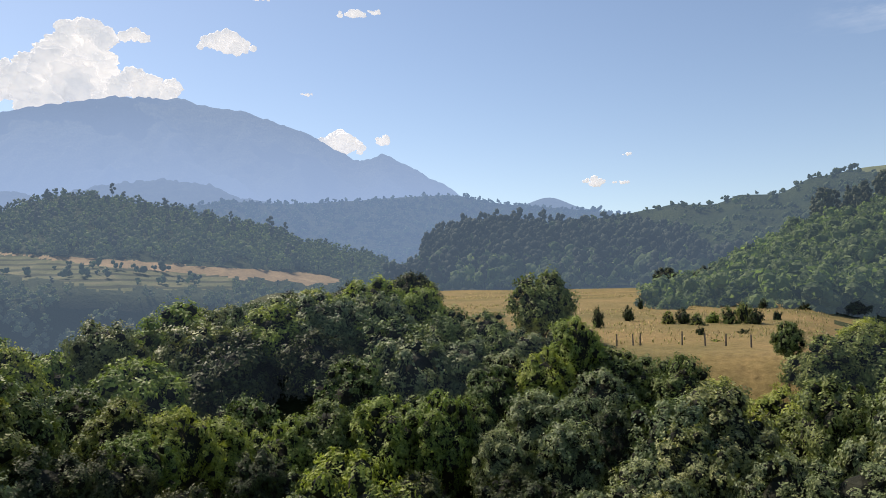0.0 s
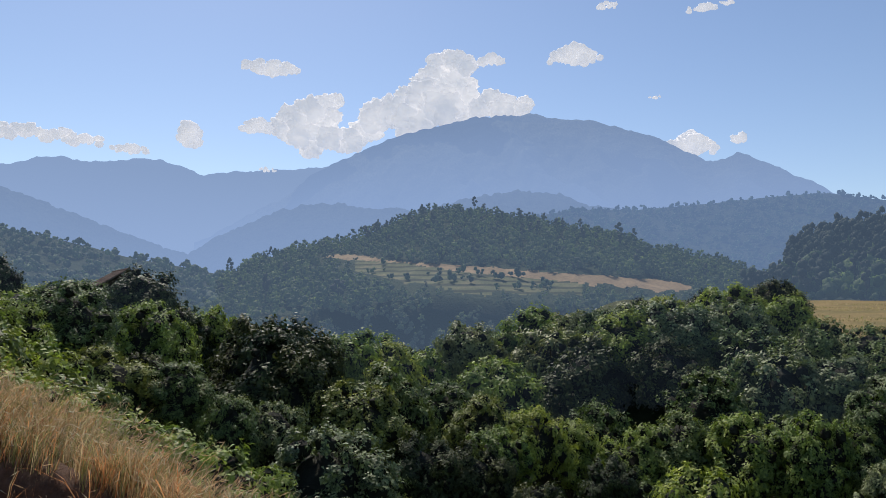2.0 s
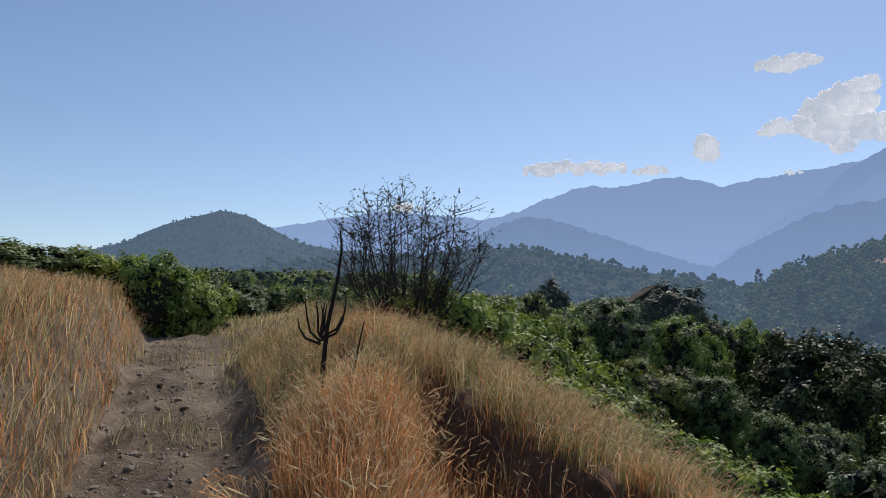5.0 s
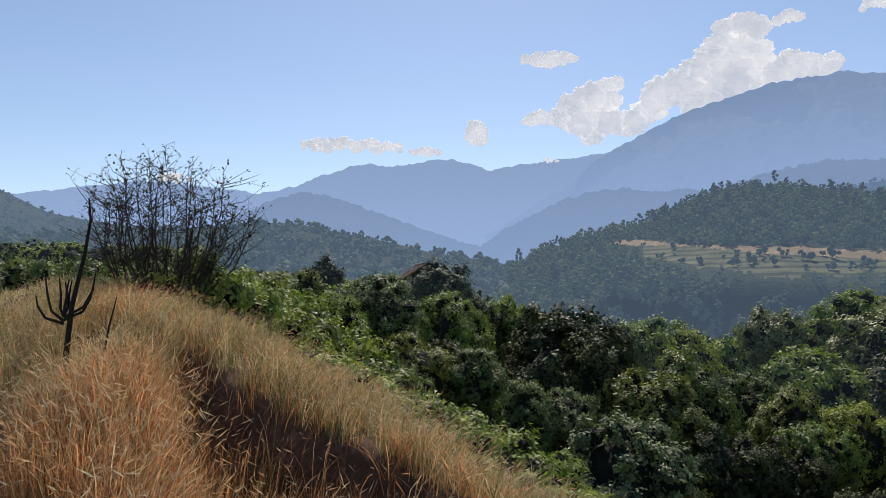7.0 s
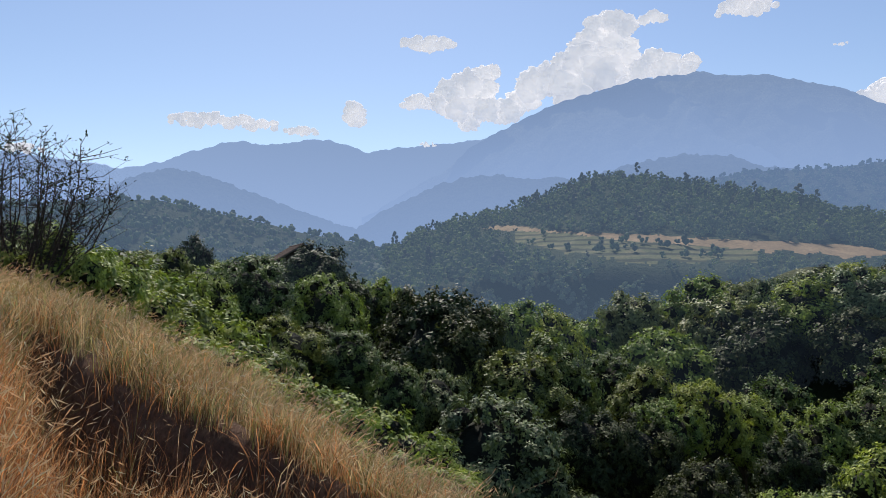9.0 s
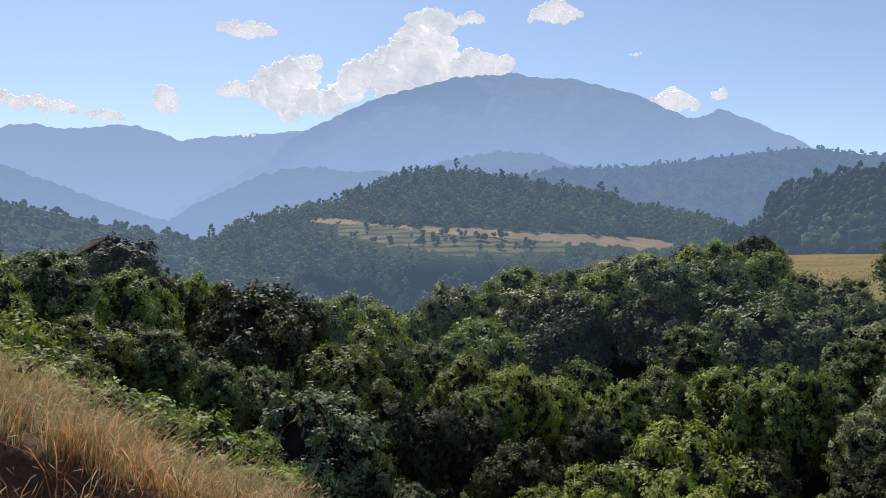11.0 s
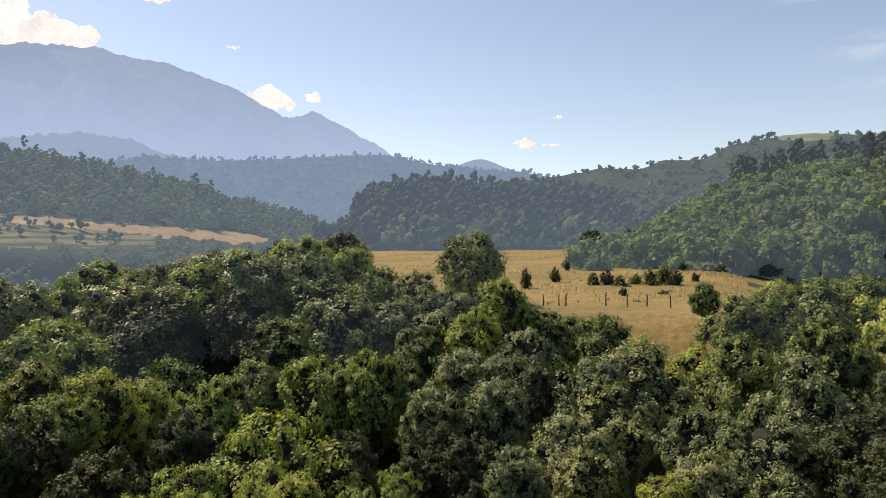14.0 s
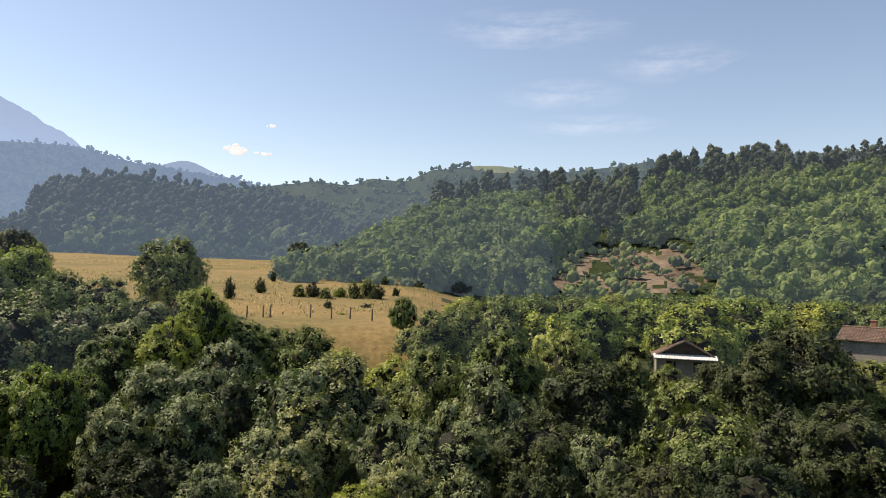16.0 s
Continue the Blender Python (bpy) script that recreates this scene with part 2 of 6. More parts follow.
# ---------------------------------------------------------------- ground
M_SOIL = surface("earth", [(0.3, (0.095, 0.066, 0.044)), (0.5, (0.19, 0.142, 0.098)), (0.7, (0.29, 0.235, 0.170))], 0.9, 11.0, 0.95, 1.0, 0.08)
M_CUT = surface("raw_red_earth", [(0.3, (0.10, 0.058, 0.038)), (0.7, (0.23, 0.135, 0.088))], 1.4, 16.0, 0.95, 1.0, 0.06)
M_TURF = surface("dry_turf", [(0.3, (0.085, 0.062, 0.028)), (0.7, (0.20, 0.135, 0.066))], 0.8, 18.0, 0.95, 0.8, 0.04)
M_UNDER = surface("undergrowth", [(0.3, (0.022, 0.032, 0.012)), (0.7, (0.05, 0.062, 0.022))], 0.15, 1.6, 0.95, 0.8, 0.3)
M_HAY = surface("hay_field", [(0.25, (0.105, 0.100, 0.034)), (0.5, (0.20, 0.150, 0.056)), (0.75, (0.27, 0.185, 0.076))], 0.06, 1.3, 0.95, 0.9, 0.2)
M_PASTURE = surface("pasture", [(0.3, (0.06, 0.08, 0.026)), (0.7, (0.13, 0.13, 0.05))], 0.05, 1.2, 0.95, 0.5, 0.1)


def build_ground():
    az = np.concatenate([np.arange(-180, -84, 4.0), np.arange(-84, -20, 0.4), np.arange(-20, 86, 0.7), np.arange(86, 181, 4.0)])
    az[-1] = 180
    r = np.concatenate([[0.02], np.geomspace(0.4, 30, 190), np.geomspace(31, 400, 90), np.geomspace(430, 4900, 14)])
    A, Rr = np.meshgrid(az, r, indexing="ij")
    x, y = polar(A, Rr)
    x, y = x + 0.17, y + 0.11
    z = land(x, y)
    z = np.where(Rr > 430, np.minimum(z, -20), z)
    V = np.stack([x, y, z], -1).reshape(-1, 3)
    F = quad_grid(len(az), len(r))
    c = V[F].mean(1)
    rc, ac = np.hypot(c[:, 0], c[:, 1]), np.degrees(np.arctan2(c[:, 0], c[:, 1]))
    u = c[:, 0] * ROAD[0] + c[:, 1] * ROAD[1]
    v = c[:, 0] * ROAD[1] - c[:, 1] * ROAD[0]
    s = c[:, 1] - edge_y(c[:, 0])
    wob = fbm(c[:, 0] * 0.16, c[:, 1] * 0.16, 31)
    idx = np.full(len(F), 2)
    idx[(ac > 20) & (ac < 50 + 3 * wob) & (rc > 64) & (rc < 420)] = 3
    idx[(ac < -47) & (rc > 34)] = 4
    idx[(s < 1.5 + wob) & (rc < 27)] = 1
    bare = (np.abs(v + 0.45 + 0.15 * fbm(u * 0.7, v, 8)) < 1.15 + 0.2 * fbm(u * 0.8, v * 2, 7)) & (u > -6) & (u < 26)
    idx[bare] = 0
    fine = fbm(c[:, 0] * 1.3, c[:, 1] * 1.3, 33)
    s = s - lip(ac)
    idx[(s > -1.7 + 0.4 * fine) & (s < -0.2 + 0.2 * fine) & (rc < 12) & (ac > -46 + 4 * fine)] = 5
    g = new("ground", mesh("ground", V, [F], [M_SOIL, M_TURF, M_UNDER, M_HAY, M_PASTURE, M_CUT], idx, True))
    tagged(g, "hillside with a dry bank, wooded valley and hay field", "ground", kind="structure")


build_ground()


# ---------------------------------------------------------------- hills and mountains
def forest_floor(name, dark, light, haze, colour, scale=0.02, low=None):
    m, nt, p, out = graph(name)
    big = grain(nt, scale, 5.0, 0.65)
    fine = grain(nt, scale * 9, 5.0, 0.7)
    col = blend(nt, fine, ramp(nt, big, [(0.35, dark), (0.65, light)]), dark)
    nt.links.new(col, p.inputs["Base Color"])
    p.inputs["Roughness"].default_value = 0.95
    p.inputs["Specular IOR Level"].default_value = 0.1
    bumped(nt, fine, 0.9, 0.25 / scale * 0.4, p)
    return haze_glow(m, haze, colour, low)


class Hill:
    """A ridge given by its skyline (headings, elevations in degrees) at a distance, with a foot nearer by."""

    def __init__(self, heads, rises, dist, foot, foot_z, trees=0.0, gully=0.12, wave=0.06, seed=1, curve=1.0, canopy=0.0, cell=14.0, drop=None):
        self.heads, self.rises, self.dist, self.foot, self.foot_z = heads, rises, dist, foot, foot_z
        self.canopy, self.cell, self.drop = canopy, cell, drop
        self.trees, self.gully, self.wave, self.seed, self.curve = trees, gully, wave, seed, curve

    def skyline(self, az):
        e = np.interp(az, self.heads, self.rises)
        e = (e * 2 + np.interp(az - 0.5, self.heads, self.rises) + np.interp(az + 0.5, self.heads, self.rises)) / 4
        return e + self.wave * fbm(np.asarray(az) * 1.3, 0.5 + 0 * np.asarray(az), self.seed, 4)

    def z(self, az, r):
        top = up_to(self.skyline(az), self.dist) - self.trees
        t = (r - self.foot) / (self.dist - self.foot)
        x, y = polar(az, r)
        k = 1.0 / self.dist * 9
        g = np.abs(fbm(x * k + 0.3 * y * k, y * k * 0.35, self.seed + 7, 4))
        g = g + 0.5 * np.abs(fbm(x * k * 2.3, y * k, self.seed + 17, 3))
        tt = np.clip(t, 0, 1) ** self.curve
        rise = tt - self.gully * g * np.sin(np.clip(t, 0, 1) * math.pi) ** 0.8
        back = np.where(t > 1, -0.9 * (t - 1), 0)
        tufts = (vnoise(x / self.cell, y / self.cell, self.seed + 3) + 0.6 * vnoise(x / self.cell * 2.3, y / self.cell * 2.3, self.seed + 4) - 0.8) * self.canopy
        if self.drop:  # a steep bank below the terraces
            tufts = tufts - self.drop[1] * smoothstep(self.drop[0], self.drop[0] - 0.06, t)
        return self.foot_z + (top - self.foot_z) * (rise + back) + tufts

    def build(self, name, label, mats, chooser=None, na=220, nr=46, category="hill"):
        az = np.linspace(self.heads[0], self.heads[-1], na)
        r = self.foot + (self.dist - self.foot) * np.concatenate([np.linspace(-0.12, 1, nr), [1.04, 1.12, 1.25]])
        A, Rr = np.meshgrid(az, r, indexing="ij")
        Z = self.z(A, Rr)
        Z = np.where(Rr < self.foot, self.foot_z - (self.foot - Rr) * 0.3, Z)
        x, y = polar(A, Rr)
        V = np.stack([x, y, Z], -1).reshape(-1, 3)
        F = quad_grid(na, len(r))
        idx = None
        if chooser:
            c = V[F].mean(1)
            rc = np.hypot(c[:, 0], c[:, 1])
            idx = chooser(np.degrees(np.arctan2(c[:, 0], c[:, 1])), np.degrees(np.arctan2(c[:, 2] - EYE, rc)), rc)
        ob = new(name, mesh(name, V, [F], mats, idx, True))
        return tagged(ob, label, category, kind="structure")


# the hills' haze is glow mixed into their forest materials
DARKF, LIGHTF = (0.022, 0.038, 0.014), (0.06, 0.075, 0.025)

mountain = Hill((-24, -19.6, -17.8, -14.8, -11.8, -8.8, -5.3, -2.7, 1.5, 4.8, 6.1, 8.8, 10.5, 13.6, 15.1, 16.8, 18.8, 20.7, 22.6, 30),
                (4.5, 7.3, 8.2, 10.65, 12.0, 13.35, 14.25, 14.85, 15.05, 14.5, 14.45, 13.65, 13.2, 11.55, 10.95, 11.6, 10.65, 9.6, 8.5, 5.0),
                4500, 2000, 60, gully=0.26, wave=0.05, seed=11, curve=1.15, canopy=18, cell=45)
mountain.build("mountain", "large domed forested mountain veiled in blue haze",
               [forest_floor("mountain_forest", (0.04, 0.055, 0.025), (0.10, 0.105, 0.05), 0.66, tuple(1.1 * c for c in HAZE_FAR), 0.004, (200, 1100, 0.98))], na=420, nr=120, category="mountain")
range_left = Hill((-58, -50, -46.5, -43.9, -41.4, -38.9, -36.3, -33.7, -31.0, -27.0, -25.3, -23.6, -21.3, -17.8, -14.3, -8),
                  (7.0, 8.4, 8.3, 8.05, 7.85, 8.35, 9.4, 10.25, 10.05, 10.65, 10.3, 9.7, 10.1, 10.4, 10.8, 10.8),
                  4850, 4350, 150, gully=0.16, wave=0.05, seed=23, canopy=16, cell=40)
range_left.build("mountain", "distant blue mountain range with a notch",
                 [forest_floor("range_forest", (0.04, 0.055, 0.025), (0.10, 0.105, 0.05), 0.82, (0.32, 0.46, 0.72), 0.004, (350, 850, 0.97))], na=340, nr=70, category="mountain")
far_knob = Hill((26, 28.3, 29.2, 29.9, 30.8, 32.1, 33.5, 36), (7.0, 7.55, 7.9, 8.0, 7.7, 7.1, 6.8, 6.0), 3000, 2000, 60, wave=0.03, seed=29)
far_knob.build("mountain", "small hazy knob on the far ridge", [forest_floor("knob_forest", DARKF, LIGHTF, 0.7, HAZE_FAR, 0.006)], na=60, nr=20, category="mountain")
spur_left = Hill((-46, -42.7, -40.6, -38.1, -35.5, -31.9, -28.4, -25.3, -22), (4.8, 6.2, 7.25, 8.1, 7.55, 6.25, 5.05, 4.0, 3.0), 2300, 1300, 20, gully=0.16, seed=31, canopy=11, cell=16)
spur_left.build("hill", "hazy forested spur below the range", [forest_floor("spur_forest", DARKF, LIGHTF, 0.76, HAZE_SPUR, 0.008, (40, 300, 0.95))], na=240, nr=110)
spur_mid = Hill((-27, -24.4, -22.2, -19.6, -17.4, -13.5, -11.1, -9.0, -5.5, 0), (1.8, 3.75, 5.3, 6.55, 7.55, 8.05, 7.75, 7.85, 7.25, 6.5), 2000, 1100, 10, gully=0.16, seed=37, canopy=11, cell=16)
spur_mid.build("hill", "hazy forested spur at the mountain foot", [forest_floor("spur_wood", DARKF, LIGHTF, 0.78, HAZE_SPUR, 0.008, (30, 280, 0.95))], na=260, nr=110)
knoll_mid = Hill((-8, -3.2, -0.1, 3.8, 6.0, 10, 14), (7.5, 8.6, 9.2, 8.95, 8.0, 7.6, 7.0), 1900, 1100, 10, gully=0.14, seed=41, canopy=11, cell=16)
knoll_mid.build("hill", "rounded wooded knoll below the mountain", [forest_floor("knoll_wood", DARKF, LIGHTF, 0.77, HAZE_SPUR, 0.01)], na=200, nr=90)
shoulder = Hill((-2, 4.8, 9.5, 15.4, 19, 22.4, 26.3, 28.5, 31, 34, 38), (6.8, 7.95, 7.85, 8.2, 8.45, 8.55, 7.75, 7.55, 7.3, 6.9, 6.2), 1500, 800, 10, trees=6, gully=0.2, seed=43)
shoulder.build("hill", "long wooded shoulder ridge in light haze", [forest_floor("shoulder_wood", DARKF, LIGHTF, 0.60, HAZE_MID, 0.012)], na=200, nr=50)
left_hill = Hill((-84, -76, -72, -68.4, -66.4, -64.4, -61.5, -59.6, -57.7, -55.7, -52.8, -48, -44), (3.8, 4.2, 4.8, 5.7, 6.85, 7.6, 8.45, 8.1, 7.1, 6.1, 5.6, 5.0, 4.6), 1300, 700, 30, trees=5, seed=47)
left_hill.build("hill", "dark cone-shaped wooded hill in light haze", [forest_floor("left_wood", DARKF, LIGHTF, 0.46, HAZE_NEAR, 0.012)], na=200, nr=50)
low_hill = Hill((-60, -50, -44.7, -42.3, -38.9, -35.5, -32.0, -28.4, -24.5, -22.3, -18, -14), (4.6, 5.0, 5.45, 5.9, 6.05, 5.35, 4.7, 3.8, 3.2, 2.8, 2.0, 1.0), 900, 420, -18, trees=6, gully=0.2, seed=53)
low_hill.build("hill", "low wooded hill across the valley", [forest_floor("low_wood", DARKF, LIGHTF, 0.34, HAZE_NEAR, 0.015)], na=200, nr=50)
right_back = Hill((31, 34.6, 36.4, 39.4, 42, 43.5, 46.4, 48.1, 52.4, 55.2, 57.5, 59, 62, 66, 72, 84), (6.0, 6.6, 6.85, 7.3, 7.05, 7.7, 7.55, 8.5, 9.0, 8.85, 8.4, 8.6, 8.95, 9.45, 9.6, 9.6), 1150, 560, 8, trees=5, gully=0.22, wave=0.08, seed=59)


def meadow_top(az, el, rc):
    return np.where((el > 8.0 + 0.22 * np.abs(az - 54) + 0.6 * fbm(az * 0.7, el * 2, 91)) & (np.abs(az - 55) < 8) & (rc > 850), 1, 0)


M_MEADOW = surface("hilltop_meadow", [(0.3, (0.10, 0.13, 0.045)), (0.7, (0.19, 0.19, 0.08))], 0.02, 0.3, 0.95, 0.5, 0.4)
# haze over the meadow, as glow in its material
haze_glow(M_MEADOW, 0.25, HAZE_NEAR)
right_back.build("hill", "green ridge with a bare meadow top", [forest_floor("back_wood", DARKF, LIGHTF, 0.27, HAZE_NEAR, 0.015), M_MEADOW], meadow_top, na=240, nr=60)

terrace_hill = Hill((-26, -22.3, -20.8, -17.7, -14.4, -11.9, -9.8, -7.6, -5.7, -2.8, 0.7, 4.7, 6.9, 10.3, 13.7, 16.6, 19.4, 24), (0.8, 2.0, 3.4, 4.6, 5.3, 5.95, 6.85, 7.8, 8.35, 8.2, 7.55, 6.9, 6.4, 5.2, 4.65, 3.9, 2.7, 1.2),
                    850, 330, -16, trees=8, gully=0.10, seed=61, drop=(0.2, 26))


def terraces(az, el, rc):
    """Open hay strips and stepped pasture on the hill's flank."""
    a = np.interp(az, (-14, -11.5, -5.5, -0.7, 3.3, 7.2, 10.2, 13.6), (3.95, 3.9, 3.3, 2.95, 2.6, 2.35, 2.15, 1.75))
    band = np.interp(az, (-14.6, -13, -10.5, -8, -4, 6, 12, 14.5), (0.0, 0.22, 0.12, 0.05, 0.26, 0.3, 0.3, 0.0))
    wob = fbm(az * 1.1, el * 1.6, 71)
    hay = np.abs(el - a + 0.12 * wob) < band
    hay |= (az > 5.0) & (az < 12.5) & (el < a) & (el > a - 0.35 - 0.5 * wob)
    low = (az > -12) & (az < 5.5) & (el < a - band * 0.5) & (el > a - 1.75 + 0.06 * np.abs(az + 3) + wob * 0.5)
    return np.where(hay, 1, np.where(low, 2, 0))


M_HAYFAR = surface("far_hay", [(0.3, (0.2, 0.14, 0.07)), (0.7, (0.34, 0.24, 0.13))], 0.03, 0.4, 0.95, 0.5, 0.3)
M_STEPS = surface("stepped_pasture", [(0.3, (0.06, 0.075, 0.028)), (0.5, (0.10, 0.11, 0.042)), (0.75, (0.19, 0.16, 0.08))], 0.06, 0.7, 0.95, 0.6, 0.5)


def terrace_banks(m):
    """Darker wavy bands that follow the contour lines, for the terrace banks."""
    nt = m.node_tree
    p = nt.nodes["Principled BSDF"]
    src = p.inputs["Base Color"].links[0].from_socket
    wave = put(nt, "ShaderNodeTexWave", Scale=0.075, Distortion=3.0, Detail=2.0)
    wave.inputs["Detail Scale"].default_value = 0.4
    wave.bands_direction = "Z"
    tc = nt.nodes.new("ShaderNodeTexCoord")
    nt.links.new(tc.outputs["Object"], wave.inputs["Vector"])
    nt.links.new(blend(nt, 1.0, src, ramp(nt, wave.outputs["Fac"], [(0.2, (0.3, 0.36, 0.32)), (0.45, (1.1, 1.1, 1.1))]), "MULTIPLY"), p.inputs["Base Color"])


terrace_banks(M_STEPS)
# hay and pasture get their haze as a mixed-in glow
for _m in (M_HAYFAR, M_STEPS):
    haze_glow(_m, 0.22, HAZE_NEAR)
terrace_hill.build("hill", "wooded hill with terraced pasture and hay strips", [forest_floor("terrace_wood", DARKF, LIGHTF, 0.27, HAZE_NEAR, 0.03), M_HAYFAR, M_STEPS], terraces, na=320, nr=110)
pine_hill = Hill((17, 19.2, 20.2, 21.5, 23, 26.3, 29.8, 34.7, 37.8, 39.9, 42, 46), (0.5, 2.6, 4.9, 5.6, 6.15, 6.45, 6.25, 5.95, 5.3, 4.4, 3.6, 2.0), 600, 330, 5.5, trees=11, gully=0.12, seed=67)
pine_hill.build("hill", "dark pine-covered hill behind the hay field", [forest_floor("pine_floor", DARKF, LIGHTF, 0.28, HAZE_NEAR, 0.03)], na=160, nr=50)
near_ridge = Hill((37, 40.9, 43, 45.6, 49.1, 52.6, 57, 60.9, 64.2, 66.7, 71, 73.6, 76.9, 78.2, 80.5, 92), (0.3, 1.9, 3.6, 4.8, 6.65, 7.4, 7.7, 7.95, 8.35, 9.1, 9.6, 9.85, 9.7, 10.1, 10.45, 11.5),
                  430, 175, -3, trees=11, gully=0.12, seed=73, curve=0.9)


def scars(az, el, rc):
    w = fbm(az * 0.9, el * 1.6, 83) * 0.8
    a = (np.hypot((az - 59.0) / 2.0, (el - 0.5 - 0.5 * (az - 59)) / 1.1) < 1 + w * 0.5)
    b = (np.hypot((az - 65.4) / 4.8, (el - 1.0) / 2.0) < 0.85 + w)
    return np.where(a | b, 1, 0)


M_SCAR = surface("bare_scree", [(0.3, (0.09, 0.066, 0.046)), (0.7, (0.25, 0.195, 0.14))], 0.12, 0.9, 0.95, 0.9, 0.6)
near_ridge.build("hill", "steep wooded slope with bare eroded scars", [forest_floor("ridge_floor", DARKF, LIGHTF, 0.0, HAZE_NEAR, 0.04), M_SCAR], scars, na=260, nr=90)


# ---------------------------------------------------------------- woods on the hills
def unit_rows(rng, n):
    d = rng.normal(size=(n, 3))
    return d / np.linalg.norm(d, axis=1)[:, None]


def leaf_quads(centres, normals, size, rng, length=1.5):
    """Pointed leaves or leaf sprays as bent diamonds."""
    n = len(centres)
    ref = unit_rows(rng, n)
    t = np.cross(normals, ref)
    t /= np.linalg.norm(t, axis=1)[:, None] + 1e-9
    b = np.cross(normals, t)
    s = np.asarray(size)[:, None]
    droop = normals * s * 0.25
    V = np.stack([centres - t * s * 0.5 * length - droop, centres - b * s * 0.42 + droop * 0.3,
                  centres + t * s * 0.5 * length - droop, centres + b * s * 0.42 + droop * 0.3], 1).reshape(-1, 3)
    return V, np.arange(4 * n).reshape(-1, 4)


def leaf_tris(centres, normals, size, rng):
    """Pointed leaves as single triangles, one corner long."""
    n = len(centres)
    t = np.cross(normals, unit_rows(rng, n))
    t /= np.linalg.norm(t, axis=1)[:, None] + 1e-9
    b = np.cross(normals, t)
    s = np.asarray(size)[:, None]
    V = np.stack([centres - t * s * 0.5 - b * s * 0.45, centres - t * s * 0.5 + b * s * 0.45, centres + t * s * 0.8 - normals * s * 0.25], 1).reshape(-1, 3)
    return V, np.arange(3 * n).reshape(-1, 3)


def ico(sub):
    bm = bmesh.new()
    bmesh.ops.create_icosphere(bm, subdivisions=sub, radius=1.0)
    V = np.array([v.co for v in bm.verts])
    F = np.array([[v.index for v in f.verts] for f in bm.faces])
    bm.free()
    return V, F


ICO1, ICO2 = ico(1), ico(2)


def small_broadleaf(rng, sprays, lumps=4):
    """A far broadleaf tree of height 1 on its foot: uneven leafy lumps with loose sprays."""
    base, faces = ICO1
    parts_v, parts_f, n = [], [], 0
    cs = [np.array([0, 0, 0.5])] + [np.array([*(rng.normal(size=2) * 0.2), 0.34 + 0.48 * rng.random()]) for _ in range(lumps - 1)]
    rs = [0.29] + [0.15 + 0.1 * rng.random() for _ in range(lumps - 1)]
    for c, q in zip(cs, rs):
        V = base * q * (1 + 0.42 * (rng.random((len(base), 1)) - 0.5)) * [1, 1, 1.15] + c
        parts_v.append(V)
        parts_f.append(faces + n)
        n += len(V)
    k = rng.integers(0, lumps, sprays)
    d = unit_rows(rng, sprays)
    d[:, 2] = np.abs(d[:, 2]) * 0.9 - 0.15
    c = np.array(cs)[k] + d * (np.array(rs)[k] * (0.96 + 0.2 * rng.random(sprays)))[:, None] * [1, 1, 1.15]
    nrm = d * 1.1 + unit_rows(rng, sprays) * 0.5
    V, F = leaf_tris(c, nrm / np.linalg.norm(nrm, axis=1)[:, None], (0.075 + 0.06 * rng.random(sprays)) * (60 / sprays) ** 0.3, rng)
    return np.concatenate(parts_v + [V]), np.concatenate(parts_f + [F + n])


